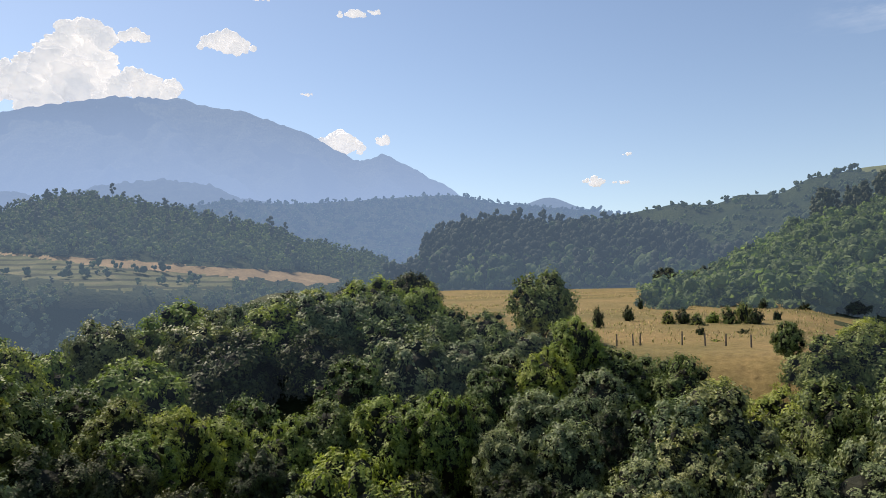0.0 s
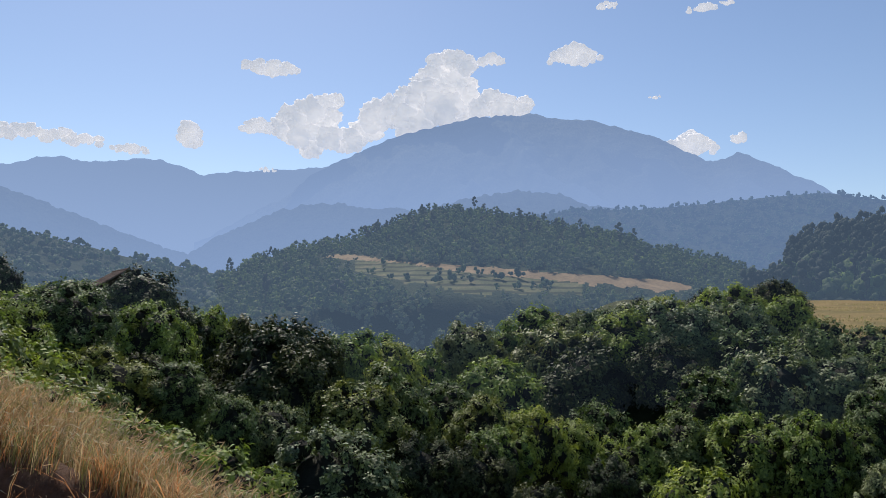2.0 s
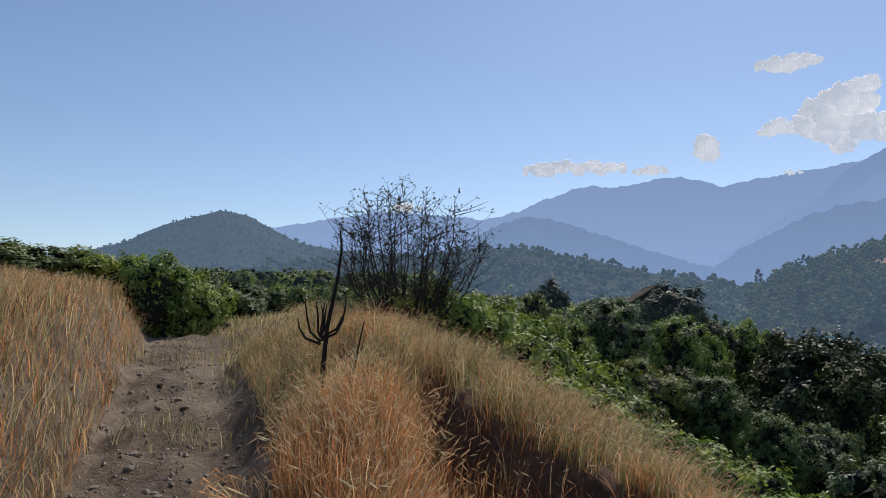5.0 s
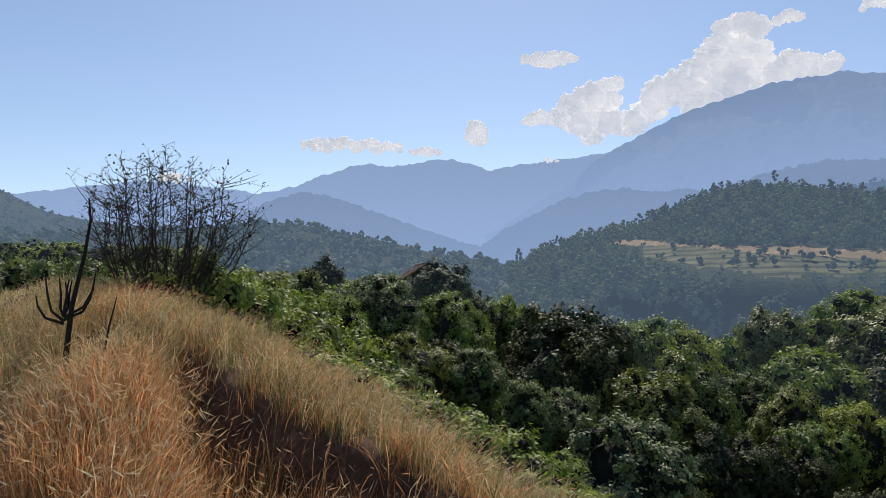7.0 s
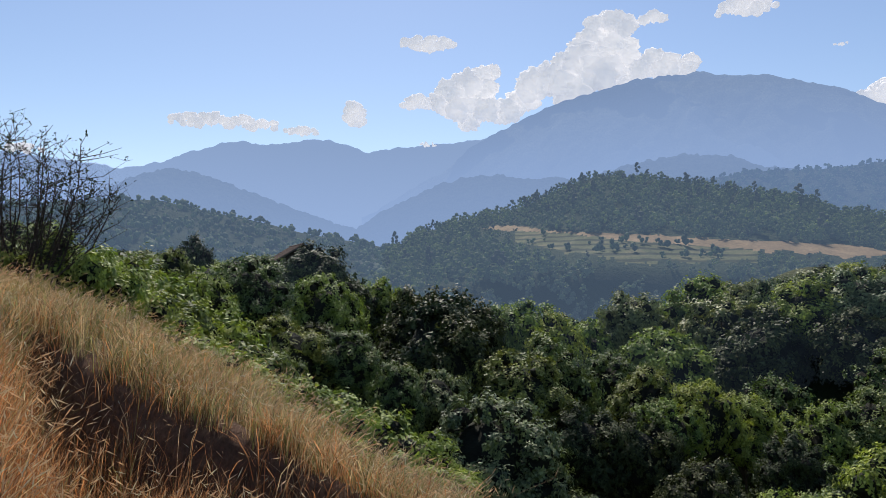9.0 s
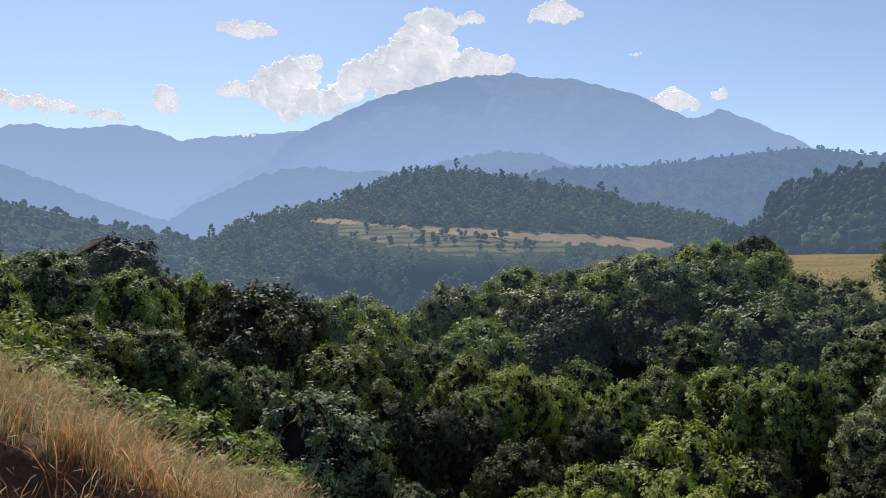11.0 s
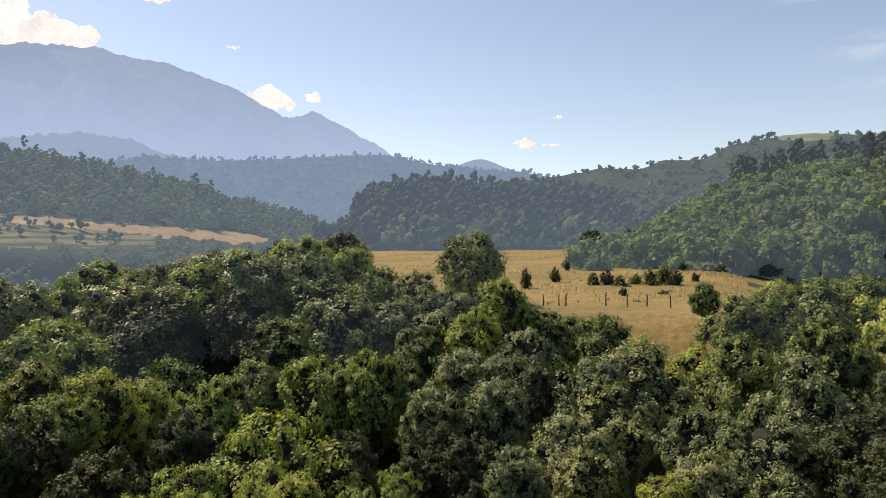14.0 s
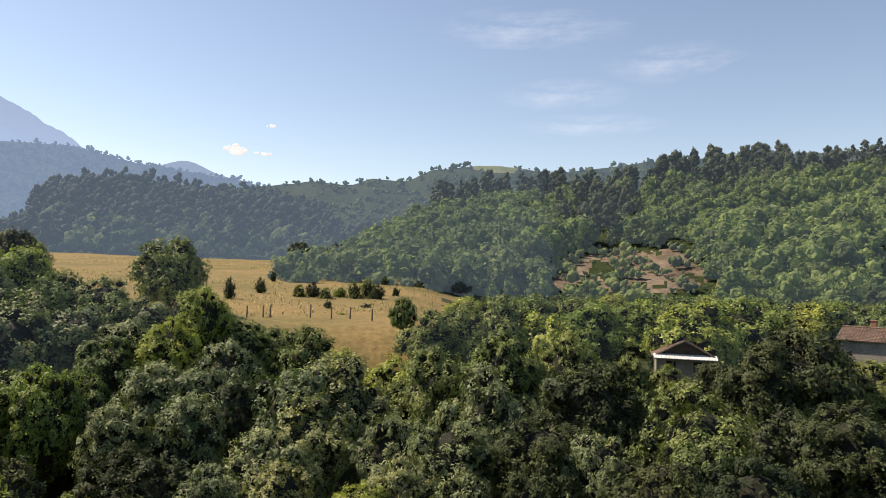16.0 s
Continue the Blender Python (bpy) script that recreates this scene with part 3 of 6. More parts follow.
def crown_shape(seed, wide, tall, blobs, leaves, leaf, conic=0.0, low=-0.75, core=0.7):
    """A crown with its top at the origin: leafy clumps round an uneven dome, with the limbs that bear them."""
    rng = np.random.default_rng(seed)
    C, Q, limbs = [], [], []
    for b in range(blobs):
        f = 1 - (b + 0.5) / blobs * (1 - low)
        a = b * 2.39996 + rng.normal() * 0.3
        rad = math.sqrt(max(0.0, 1 - f * f))
        d = np.array([rad * math.cos(a), rad * math.sin(a), f])
        lobe = 1 + 0.42 * float(fbm(np.array([d[0] * 1.3 + seed]), np.array([d[1] * 1.3 + d[2] * 1.1]), seed, 2)[0])
        thin = (1 - conic * max(0.0, f) * 0.7) * lobe
        q = wide * (0.075 + 0.08 * rng.random()) * (1 - 0.25 * max(0.0, f))
        k = (0.72 + 0.16 * rng.random()) * (0.6 if rng.random() < 0.3 else 1.0)
        C.append(d * [wide / 2 * thin, wide / 2 * thin, tall / 2 * (0.85 + 0.15 * lobe)] * k * 0.94 - [0, 0, tall / 2])
        Q.append(q)
        if b % 4 == 1:
            c = C[-1]
            limbs.append(tube([(0, 0, -tall * 0.98), (c[0] * 0.4, c[1] * 0.4, c[2] * 0.5 - tall * 0.42), tuple(c)], [wide * 0.016, wide * 0.011, wide * 0.004], 5))
    C, Q = np.array(C), np.array(Q)
    sprigs = leaves // 11
    pick = rng.choice(blobs, sprigs, p=Q ** 2 / (Q ** 2).sum())
    out = (C - [0, 0, -tall * 0.58]) / [wide * 0.5, wide * 0.5, tall * 0.5]
    d = unit_rows(rng, sprigs) + out[pick] * 0.45 + [0, 0, 0.18]
    d /= np.linalg.norm(d, axis=1)[:, None]
    lump = 1 + 0.45 * fbm(d[:, 0] * 2.4 + pick * 3.1, d[:, 1] * 2.4 + d[:, 2] * 2.6, seed, 3)
    P = C[pick] + d * (Q[pick] * lump * (0.80 + 0.62 * rng.random(sprigs) ** 1.5))[:, None] * [1, 1, 0.85]
    inside = np.zeros(sprigs, bool)
    for b in range(blobs):
        inside |= np.linalg.norm((P - C[b]) / [1, 1, 0.85], axis=1) < Q[b] * 0.66
    P, d, pk = P[~inside], d[~inside], pick[~inside]
    face = d * 0.85 + out[pk] * 0.3 + unit_rows(rng, len(P)) * 0.28 + [0, 0, 0.22]
    P, face = np.repeat(P, 13, 0), np.repeat(face, 13, 0)
    P = P + rng.normal(size=P.shape) * leaf * 0.85
    nrm = face + unit_rows(rng, len(P)) * 0.34
    nrm /= np.linalg.norm(nrm, axis=1)[:, None]
    V, F = leaf_tris(P, nrm, leaf * (0.65 + 0.7 * rng.random(len(P))), rng)
    # dark cores behind the leaves, coloured as the shade inside the crown
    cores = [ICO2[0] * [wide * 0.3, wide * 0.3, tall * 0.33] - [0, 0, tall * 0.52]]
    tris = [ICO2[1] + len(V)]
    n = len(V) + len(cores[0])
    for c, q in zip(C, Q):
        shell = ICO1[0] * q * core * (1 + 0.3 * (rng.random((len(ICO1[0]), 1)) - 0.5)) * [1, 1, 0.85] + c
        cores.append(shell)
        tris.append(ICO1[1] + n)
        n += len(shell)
    lv, lf = merged(limbs)
    V = np.concatenate([V] + cores)
    return (V, F, np.concatenate(tris)), (lv, lf)


def lite_tree(seed, blobs, leaves, leaf):
    """A cheaper leafy tree of height 1 for the middle distance."""
    (V, F, T), _ = crown_shape(seed, 0.95, 0.98, blobs, leaves, leaf)
    return V + [0, 0, 1.0], np.concatenate([F, T]), len(F)


def ridge_tree(seed, sprays=170, lumps=9):
    """A broadleaf tree of height 1 for the ridge: a shell of small leafy lumps with loose sprays."""
    rng = np.random.default_rng(seed)
    Vs, Fs, cs, rs, n = [], [], [], [], 0
    for b in range(lumps):
        f = (b + 0.5) / lumps
        a, q = b * 2.39996 + rng.normal() * 0.3, 0.115 + 0.09 * rng.random()
        d = 0.30 * math.sin(math.pi * (0.22 + 0.7 * f)) * (0.7 + 0.5 * rng.random())
        c = np.array([d * math.cos(a), d * math.sin(a), 0.2 + 0.66 * f])
        V = ICO1[0] * q * 0.84 * (1 + 0.3 * (rng.random((len(ICO1[0]), 1)) - 0.5)) + c
        Vs.append(V)
        Fs.append(ICO1[1] + n)
        cs.append(c)
        rs.append(q)
        n += len(V)
    k = rng.integers(0, lumps, sprays)
    d = unit_rows(rng, sprays) + [0, 0, 0.25]
    d /= np.linalg.norm(d, axis=1)[:, None]
    c = np.array(cs)[k] + d * (np.array(rs)[k] * (0.95 + 0.25 * rng.random(sprays)))[:, None]
    nrm = d + unit_rows(rng, sprays) * 0.4
    V, F = leaf_tris(c, nrm / np.linalg.norm(nrm, axis=1)[:, None], 0.058 + 0.05 * rng.random(sprays), rng)
    return np.concatenate(Vs + [V]), np.concatenate(Fs + [F + n])


def ridge_pine(seed, sprays=110, clumps=9):
    """A pine of height 1: a bare stem below, a soft rounded head of needle clumps above."""
    rng = np.random.default_rng(seed)
    V0, F0 = tube([(0, 0, 0), (0.01, 0, 0.5), (0, 0.01, 0.92)], [0.017, 0.012, 0.005], 4)
    stem = np.concatenate([F0[:, :3], F0[:, [0, 2, 3]]])
    Vs, Fs, cs, rs, n = [V0], [stem], [], [], len(V0)
    low = 0.36 + 0.16 * rng.random()
    for b in range(clumps):
        f = (b + 0.5) / clumps
        a, q = b * 2.39996 + rng.normal() * 0.4, (0.07 + 0.04 * rng.random()) * (10 / clumps) ** 0.5
        d = 0.15 * math.sin(math.pi * (0.25 + 0.68 * f)) * (0.6 + 0.7 * rng.random())
        c = np.array([d * math.cos(a), d * math.sin(a), low + (0.95 - low) * f])
        V = ICO1[0] * q * [1, 1, 0.75] * (1 + 0.4 * (rng.random((len(ICO1[0]), 1)) - 0.5)) + c
        Vs.append(V)
        Fs.append(ICO1[1] + n)
        cs.append(c)
        rs.append(q)
        n += len(V)
    k = rng.integers(0, clumps, sprays)
    d = unit_rows(rng, sprays)
    c = np.array(cs)[k] + d * (np.array(rs)[k] * (0.95 + 0.35 * rng.random(sprays)))[:, None] * [1, 1, 0.8]
    nrm = d + unit_rows(rng, sprays) * 0.6
    V, F = leaf_tris(c, nrm / np.linalg.norm(nrm, axis=1)[:, None], 0.03 + 0.03 * rng.random(sprays), rng)
    return np.concatenate(Vs + [V]), np.concatenate(Fs + [F + n])


def clump(az, r, s, seed):
    x, y = polar(az, r)
    return fbm(x * s, y * s, seed, 3)


def wood(name, label, hill, count, tall, mats, keep, seed, pine=None, sprays=26, near=0.0, far=1.03, lumps=4, open_land=None):
    """One joined wood: trees scattered over a hill where keep(az, el, r) allows."""
    rng = np.random.default_rng(seed)
    leafy = [ridge_tree(seed + i) if lumps == 0 else ridge_tree(seed + i, sprays, lumps) if lumps > 5 else small_broadleaf(rng, sprays, lumps) for i in range(6)]
    needle = [ridge_pine(seed + 20 + i) if lumps == 0 else ridge_pine(seed + 20 + i, 44, 5) for i in range(5)]
    n = count * 3
    az = hill.heads[0] + (hill.heads[-1] - hill.heads[0]) * rng.random(n)
    t = near + (far - near) * rng.random(n) ** 0.85
    r = hill.foot + (hill.dist - hill.foot) * t
    z = hill.z(az, r)
    el = np.degrees(np.arctan2(z - EYE, r))
    tallness = tall * (0.42 + 1.05 * rng.random(n) ** 1.6) * (1 + 0.35 * clump(az, r, 0.02, seed))
    fit = keep(az, el, r)
    if open_land:  # nothing tall in front of open ground
        for f in (0.0, 0.3, 0.6, 0.85):
            fit &= open_land(az, el + f * np.degrees(tallness / r), r) == 0
    ok = np.where(fit)[0][:count]
    tone = clump(az, r, 0.03, seed + 5)
    isp = np.zeros(n, bool) if pine is None else pine(az, el, r, rng)
    Vs, T, MT, off = [], [], [], 0
    for i in ok:
        v, tri = (needle if isp[i] else leafy)[rng.integers(5)]
        h = tallness[i] * (1.5 if isp[i] else 1.0)
        w = h * ((0.5 if isp[i] else 0.85) + 0.4 * rng.random())
        a = rng.random() * 6.283
        ca, sa = math.cos(a), math.sin(a)
        x, y = polar(az[i], r[i])
        V = np.stack([(v[:, 0] * ca - v[:, 1] * sa) * w + x, (v[:, 0] * sa + v[:, 1] * ca) * w + y, v[:, 2] * h + z[i] - 0.08 * h], 1)
        Vs.append(V)
        T.append(tri + off)
        # light leaves grow commoner to the right: sunlight put into the leaf choice
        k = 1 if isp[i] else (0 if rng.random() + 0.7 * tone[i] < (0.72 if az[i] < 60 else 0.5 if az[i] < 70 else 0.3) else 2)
        MT.append(np.full(len(tri), k))
        off += len(v)
    me = mesh(name, np.concatenate(Vs), [np.concatenate(T)], mats, np.concatenate(MT), 0 < lumps < 6)
    return tagged(new(name, me), label, "woodland", kind="stuff")


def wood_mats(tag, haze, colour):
    # haze sets how much blue glow is painted into the leaves
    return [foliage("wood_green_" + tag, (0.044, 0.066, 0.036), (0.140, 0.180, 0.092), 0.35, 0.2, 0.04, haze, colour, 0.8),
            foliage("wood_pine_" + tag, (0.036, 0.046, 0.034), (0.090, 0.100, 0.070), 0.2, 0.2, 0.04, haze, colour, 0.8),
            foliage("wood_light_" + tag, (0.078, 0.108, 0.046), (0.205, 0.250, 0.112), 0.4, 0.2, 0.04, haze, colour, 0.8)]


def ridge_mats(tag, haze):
    # the slope's haze is likewise a glow in the leaves
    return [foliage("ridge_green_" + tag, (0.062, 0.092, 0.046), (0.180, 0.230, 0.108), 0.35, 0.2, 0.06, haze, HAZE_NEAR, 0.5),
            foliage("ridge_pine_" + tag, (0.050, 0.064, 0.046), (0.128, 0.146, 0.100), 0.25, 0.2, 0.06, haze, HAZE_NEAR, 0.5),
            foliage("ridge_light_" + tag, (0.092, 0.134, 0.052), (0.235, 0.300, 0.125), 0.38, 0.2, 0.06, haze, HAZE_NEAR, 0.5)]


def scree_side(az, el, r):
    """Open ground: the eroded slopes and the foot below them."""
    return np.where((scars(az, el, r) == 1) | ((az > 57.3) & (az < 69.5) & (el < 0.6) & (clump(az, r, 0.05, 31) > -0.28)), 1, 0)


def pines_of_ridge(az, el, r, rng):
    e = el + 0.9 * clump(az, r, 0.015, 8)
    top = np.interp(az, (40, 45.5, 52, 58.6, 63, 67, 74.6, 80, 84), (2.4, 3.7, 4.8, 5.8, 6.2, 6.8, 6.8, 8.1, 9.4))
    group = np.hypot((az - 61.0) / 3.6, (el - 4.2) / 1.3) < 1
    return (rng.random(len(az)) < 0.93) & ((e > top) | group)


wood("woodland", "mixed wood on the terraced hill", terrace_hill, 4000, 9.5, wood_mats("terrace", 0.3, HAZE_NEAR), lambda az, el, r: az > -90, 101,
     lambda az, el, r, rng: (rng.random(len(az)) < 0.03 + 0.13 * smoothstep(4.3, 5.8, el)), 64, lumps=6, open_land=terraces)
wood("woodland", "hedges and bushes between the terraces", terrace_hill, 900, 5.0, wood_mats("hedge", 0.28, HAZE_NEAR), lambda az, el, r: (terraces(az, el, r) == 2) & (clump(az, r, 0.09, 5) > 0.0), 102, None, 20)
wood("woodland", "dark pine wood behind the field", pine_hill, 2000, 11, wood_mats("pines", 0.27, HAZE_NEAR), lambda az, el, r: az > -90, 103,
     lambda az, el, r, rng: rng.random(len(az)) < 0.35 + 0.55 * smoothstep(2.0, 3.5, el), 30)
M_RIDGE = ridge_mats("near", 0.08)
# a bluer glow in the leaves stands for the slope's shaded part
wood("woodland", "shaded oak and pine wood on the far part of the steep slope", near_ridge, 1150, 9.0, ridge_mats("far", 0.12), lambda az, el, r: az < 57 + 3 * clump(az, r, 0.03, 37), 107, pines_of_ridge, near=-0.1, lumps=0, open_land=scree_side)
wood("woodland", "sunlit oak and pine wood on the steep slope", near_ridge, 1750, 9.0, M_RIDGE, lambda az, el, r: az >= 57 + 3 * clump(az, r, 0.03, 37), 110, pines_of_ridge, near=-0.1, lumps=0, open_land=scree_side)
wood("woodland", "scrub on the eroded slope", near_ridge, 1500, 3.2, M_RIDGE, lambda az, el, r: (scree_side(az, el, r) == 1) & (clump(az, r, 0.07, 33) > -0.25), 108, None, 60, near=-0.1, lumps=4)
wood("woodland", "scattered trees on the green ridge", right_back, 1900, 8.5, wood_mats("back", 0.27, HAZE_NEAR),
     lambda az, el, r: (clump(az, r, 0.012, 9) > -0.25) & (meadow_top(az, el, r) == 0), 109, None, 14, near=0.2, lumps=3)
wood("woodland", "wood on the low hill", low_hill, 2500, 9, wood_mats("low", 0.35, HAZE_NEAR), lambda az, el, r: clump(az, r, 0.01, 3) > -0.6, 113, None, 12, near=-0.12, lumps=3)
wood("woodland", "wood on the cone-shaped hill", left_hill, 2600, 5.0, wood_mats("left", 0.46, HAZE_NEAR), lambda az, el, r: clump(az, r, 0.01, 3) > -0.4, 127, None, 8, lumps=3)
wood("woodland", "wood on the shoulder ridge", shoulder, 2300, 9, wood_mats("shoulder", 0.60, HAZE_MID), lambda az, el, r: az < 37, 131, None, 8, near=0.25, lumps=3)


# ---------------------------------------------------------------- trees of the valley
BOLE = tube([(0, 0, -0.04), (0.02, 0.01, 0.3), (-0.02, 0.02, 0.65), (0, 0, 1.0)], [0.034, 0.026, 0.022, 0.016], 8)
M_BOLE = mesh("trunk", BOLE[0], [BOLE[1]], [M_BARK], None, True)


def tree_kind(seed, wide, tall, blobs, leaves, leaf, mat, conic=0.0, low=-0.75, outer=M_LEAF, inner=M_SHADE_CORE):
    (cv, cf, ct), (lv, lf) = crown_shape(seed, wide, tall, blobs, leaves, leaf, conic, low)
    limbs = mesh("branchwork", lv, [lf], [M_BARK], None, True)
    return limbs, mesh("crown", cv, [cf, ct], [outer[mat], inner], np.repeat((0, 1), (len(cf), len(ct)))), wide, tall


KINDS = {m: {"broad": [tree_kind(200 + 10 * m + i, 7.0, 7.6 + i, 58 + 8 * i, 17000, 0.160, m) for i in range(3)],
             "near": [tree_kind(270 + 10 * m + i, 5.5, 6.0 + i, 62, 21000, 0.104, m) for i in range(2)],
             "mid": [tree_kind(300 + 10 * m + i, 8.0, 8.0 + i, 46, 9000, 0.25, m, 0.0, -0.75, M_LEAF_FAR, M_SHADE_CORE_FAR) for i in range(3)],
             "young": [tree_kind(340 + 10 * m + i, 3.4, 3.8, 44, 11000, 0.085, m, 0.2, -0.9) for i in range(2)],
             "bush": [tree_kind(380 + 10 * m + i, 2.3, 2.0, 34, 9000, 0.060, m, 0.0, -0.9) for i in range(2)],
             "low": [tree_kind(420 + 10 * m + i, 2.3, 2.0, 20, 1500, 0.12, m, 0.0, -0.9) for i in range(2)]} for m in range(4)}
CONE = [tree_kind(401, 6.2, 9, 62, 17000, 0.16, 1, 0.35, -0.95), tree_kind(402, 5.4, 9, 58, 16000, 0.16, 1, 0.5, -0.95)]
LABELS = ("green leafy broadleaf tree in the valley", "dark dense broadleaf tree in the valley",
          "light green young broadleaf tree in the valley", "grey-green shimmering broadleaf tree in the valley")
placed, mapped = [], []


def plant(x, y, top, wide, kind, label, group="valley trees", name="tree"):
    """A tree whose top stands at the height top, rooted in the land; its crown keeps its own proportions on a bole as long as it needs."""
    base = height(x, y)
    h = top - base
    limbs, crown, w, tall = kind
    t = tagged(new(name), label, "tree", group)
    t.matrix_world = Matrix.LocRotScale((x, y, base), Euler((0, 0, random.uniform(0, 6.28))), None)
    deep = min(h * 1.02, tall * wide / w * random.uniform(0.95, 1.3))
    size = Matrix.LocRotScale((0, 0, h), None, (wide / w, wide / w, deep / tall))
    trunk = part("trunk", M_BOLE, t)
    trunk.matrix_local = Matrix.Diagonal((wide * 0.9, wide * 0.9, max(0.3, h - deep * 0.55), 1))
    part("branchwork", limbs, t).matrix_local = size
    part("crown", crown, t).matrix_local = size
    placed.append((x, y, wide))
    return t


def lot_for(h, wide, r, mat):
    k = KINDS[mat]
    return k["bush"] if h < 2.4 or wide < 1.9 and r < 30 else k["young"] if wide < 3.0 else k["mid"] if r > 62 else k["near"] if r < 37 else k["broad"]


def plant_seen(az, el, r, wide, mat, cone=False, label=None):
    x, y = (float(q) for q in polar(az, r))
    if r > 130:
        wide = min(wide, 1.3 * (float(up_to(el, r)) - height(x, y)) + 1.0)
    while 50 < r < 130 and float(up_to(el, r)) - height(x, y) < wide:  # down the slope, until it has room for its crown
        r, wide = r * 0.97, wide * 0.97
        x, y = (float(q) for q in polar(az, r))
    top = max(float(up_to(el, r)), height(x, y) + 1.2)
    lot = CONE if cone else lot_for(top - height(x, y), wide, r, mat)
    mapped.append((az, el, r, math.degrees(wide / 2 / r), math.degrees(1.15 * wide / r)))
    return plant(x, y, top, wide, lot[random.randrange(len(lot))], label or LABELS[mat])


# trees that stand out: heading, elevation of the top, distance, width, leaf
def plant_all(rows):
    for row in rows:
        plant_seen(*row)


random.seed(4)
# leaf 1 also goes to shaded crowns, their shade put into the leaf colour
plant_all(((-37.7, 2.4, 38, 2.2, 0), (-32.3, 2.4, 34, 4.4, 0), (-35.4, 0.9, 27, 2.2, 2), (-26.6, 0.6, 46, 5.2, 2), (-22.2, 0.4, 55, 4.9, 2), (-24.4, 0.1, 52, 3.8, 1), (-29.3, -2.2, 30, 3.7, 0), (-33.8, -3.3, 19, 2.3, 2), (-30.2, -5.2, 20, 2.1, 0), (-24.7, -3.7, 30, 2.7, 0), (-21.2, -6.1, 26, 2.1, 0), (-24.1, -9.4, 14, 2.2, 2), (-28.4, -8.5, 15, 1.6, 2), (-26.9, -2.9, 36, 3.2, 1), (-37.1, -1.5, 17, 1.7, 2), (-40.5, 1.1, 16, 1.4, 2)))  # the slope below the bank
plant_all(((-20.6, -5.8, 29, 3.1, 3), (-18.0, -6.4, 28, 2.5, 3), (-14.0, -8.2, 26, 5.3, 3), (-9.7, -13.2, 25, 2.6, 3), (-19.5, -10.6, 17, 2.4, 2), (-17.0, -14.0, 16, 1.6, 2), (-9.6, -3.5, 44, 6.8, 0), (-12.7, -1.7, 78, 7.0, 2), (-10.8, -1.5, 92, 8.2, 2), (-6.4, -2.6, 84, 8.2, 2), (-8.8, -2.3, 70, 5.7, 2), (-3.1, -0.6, 86, 7.4, 3), (-0.8, -3.4, 70, 8.5, 2), (-4.8, -5.1, 56, 5.9, 0), (-1.9, -6.0, 50, 5.3, 0), (2.1, -7.0, 42, 4.3, 2), (-0.8, -8.6, 38, 3.7, 2)))  # the hollow
plant_all(((4.6, -7.9, 45, 4.4, 2), (7.5, -10.1, 33, 3.0, 1), (7.9, -13.5, 26, 2.8, 2), (3.5, -16.0, 22, 1.6, 2), (8.4, -15.8, 22, 2.1, 2), (-2.0, -16.7, 22, 1.1, 2), (-6.2, -16.0, 22, 1.1, 3), (6.7, -6.2, 53, 6.5, 0), (9.5, -8.0, 46, 4.5, 2), (-2.8, -9.7, 36, 4.1, 1), (-6.9, -9.1, 36, 4.7, 1), (1.9, -12.1, 32, 4.2, 1), (5.9, -1.9, 76, 9.9, 1), (3.3, -0.8, 88, 9.3, 3), (1.6, 0.5, 97, 10.3, 2)))  # the hollow's floor
plant_all(((11.2, 1.2, 110, 11.6, 3), (16.0, 2.2, 106, 10.0, 2), (19.1, 2.8, 100, 6.5, 1), (19.6, 1.4, 97, 7.1, 2), (17.3, -0.8, 84, 9.6, 0), (21.6, 0.2, 88, 7.9, 0), (24.9, -0.5, 86, 6.3, 0), (29.0, 2.5, 85, 8.0, 0), (27.6, -1.8, 70, 5.0, 3), (30.4, -1.6, 72, 4.4, 1), (25.6, -2.0, 70, 5.0, 0), (19.2, -1.9, 66, 7.5, 3), (23.6, -2.3, 68, 6.1, 3), (26.5, -3.1, 62, 6.1, 3), (14.6, -3.7, 61, 7.0, 0), (11.6, -1.9, 76, 8.0, 1), (13.4, 0.8, 100, 9.0, 3), (8.6, 0.2, 98, 9.4, 2)))  # the rim before the field
plant_all(((31.6, -1.0, 59, 4.8, 2), (29.2, -3.2, 56, 5.0, 2), (34.3, -3.2, 59, 5.8, 0), (33.5, -4.5, 52, 5.1, 3), (36.6, -3.8, 61, 6.0, 0), (39.1, -3.6, 57, 5.6, 0), (12.4, -6.7, 47, 5.4, 0), (17.2, -6.8, 45, 5.5, 2), (21.1, -6.3, 44, 4.5, 2), (23.8, -7.1, 45, 3.7, 0), (28.8, -6.2, 47, 5.7, 3), (31.6, -6.5, 46, 4.9, 3), (30.7, -8.5, 40, 4.6, 3), (26.0, -9.1, 40, 3.6, 3), (14.6, -10.6, 29, 6.1, 2), (11.5, -11.4, 30, 3.9, 0), (19.3, -12.4, 30, 2.9, 1)))  # the middle of the valley
plant_all(((23.4, -15.4, 22, 1.4, 2), (20.5, -16.6, 22, 1.6, 2), (15.8, -15.3, 23, 2.2, 2), (12.7, -15.6, 24, 2.1, 2), (38.3, -6.6, 43, 6.0, 3), (36.5, -10.5, 35, 4.8, 3), (39.7, -9.2, 37, 4.5, 3), (37.5, -13.4, 30, 2.9, 3), (32.6, -13.1, 31, 3.0, 3), (34.5, -7.6, 44, 4.3, 1), (28.7, -12.6, 36, 4.7, 1), (26.3, -11.9, 37, 3.6, 1), (25.2, -4.5, 56, 5.0, 0)))  # the near side of the valley
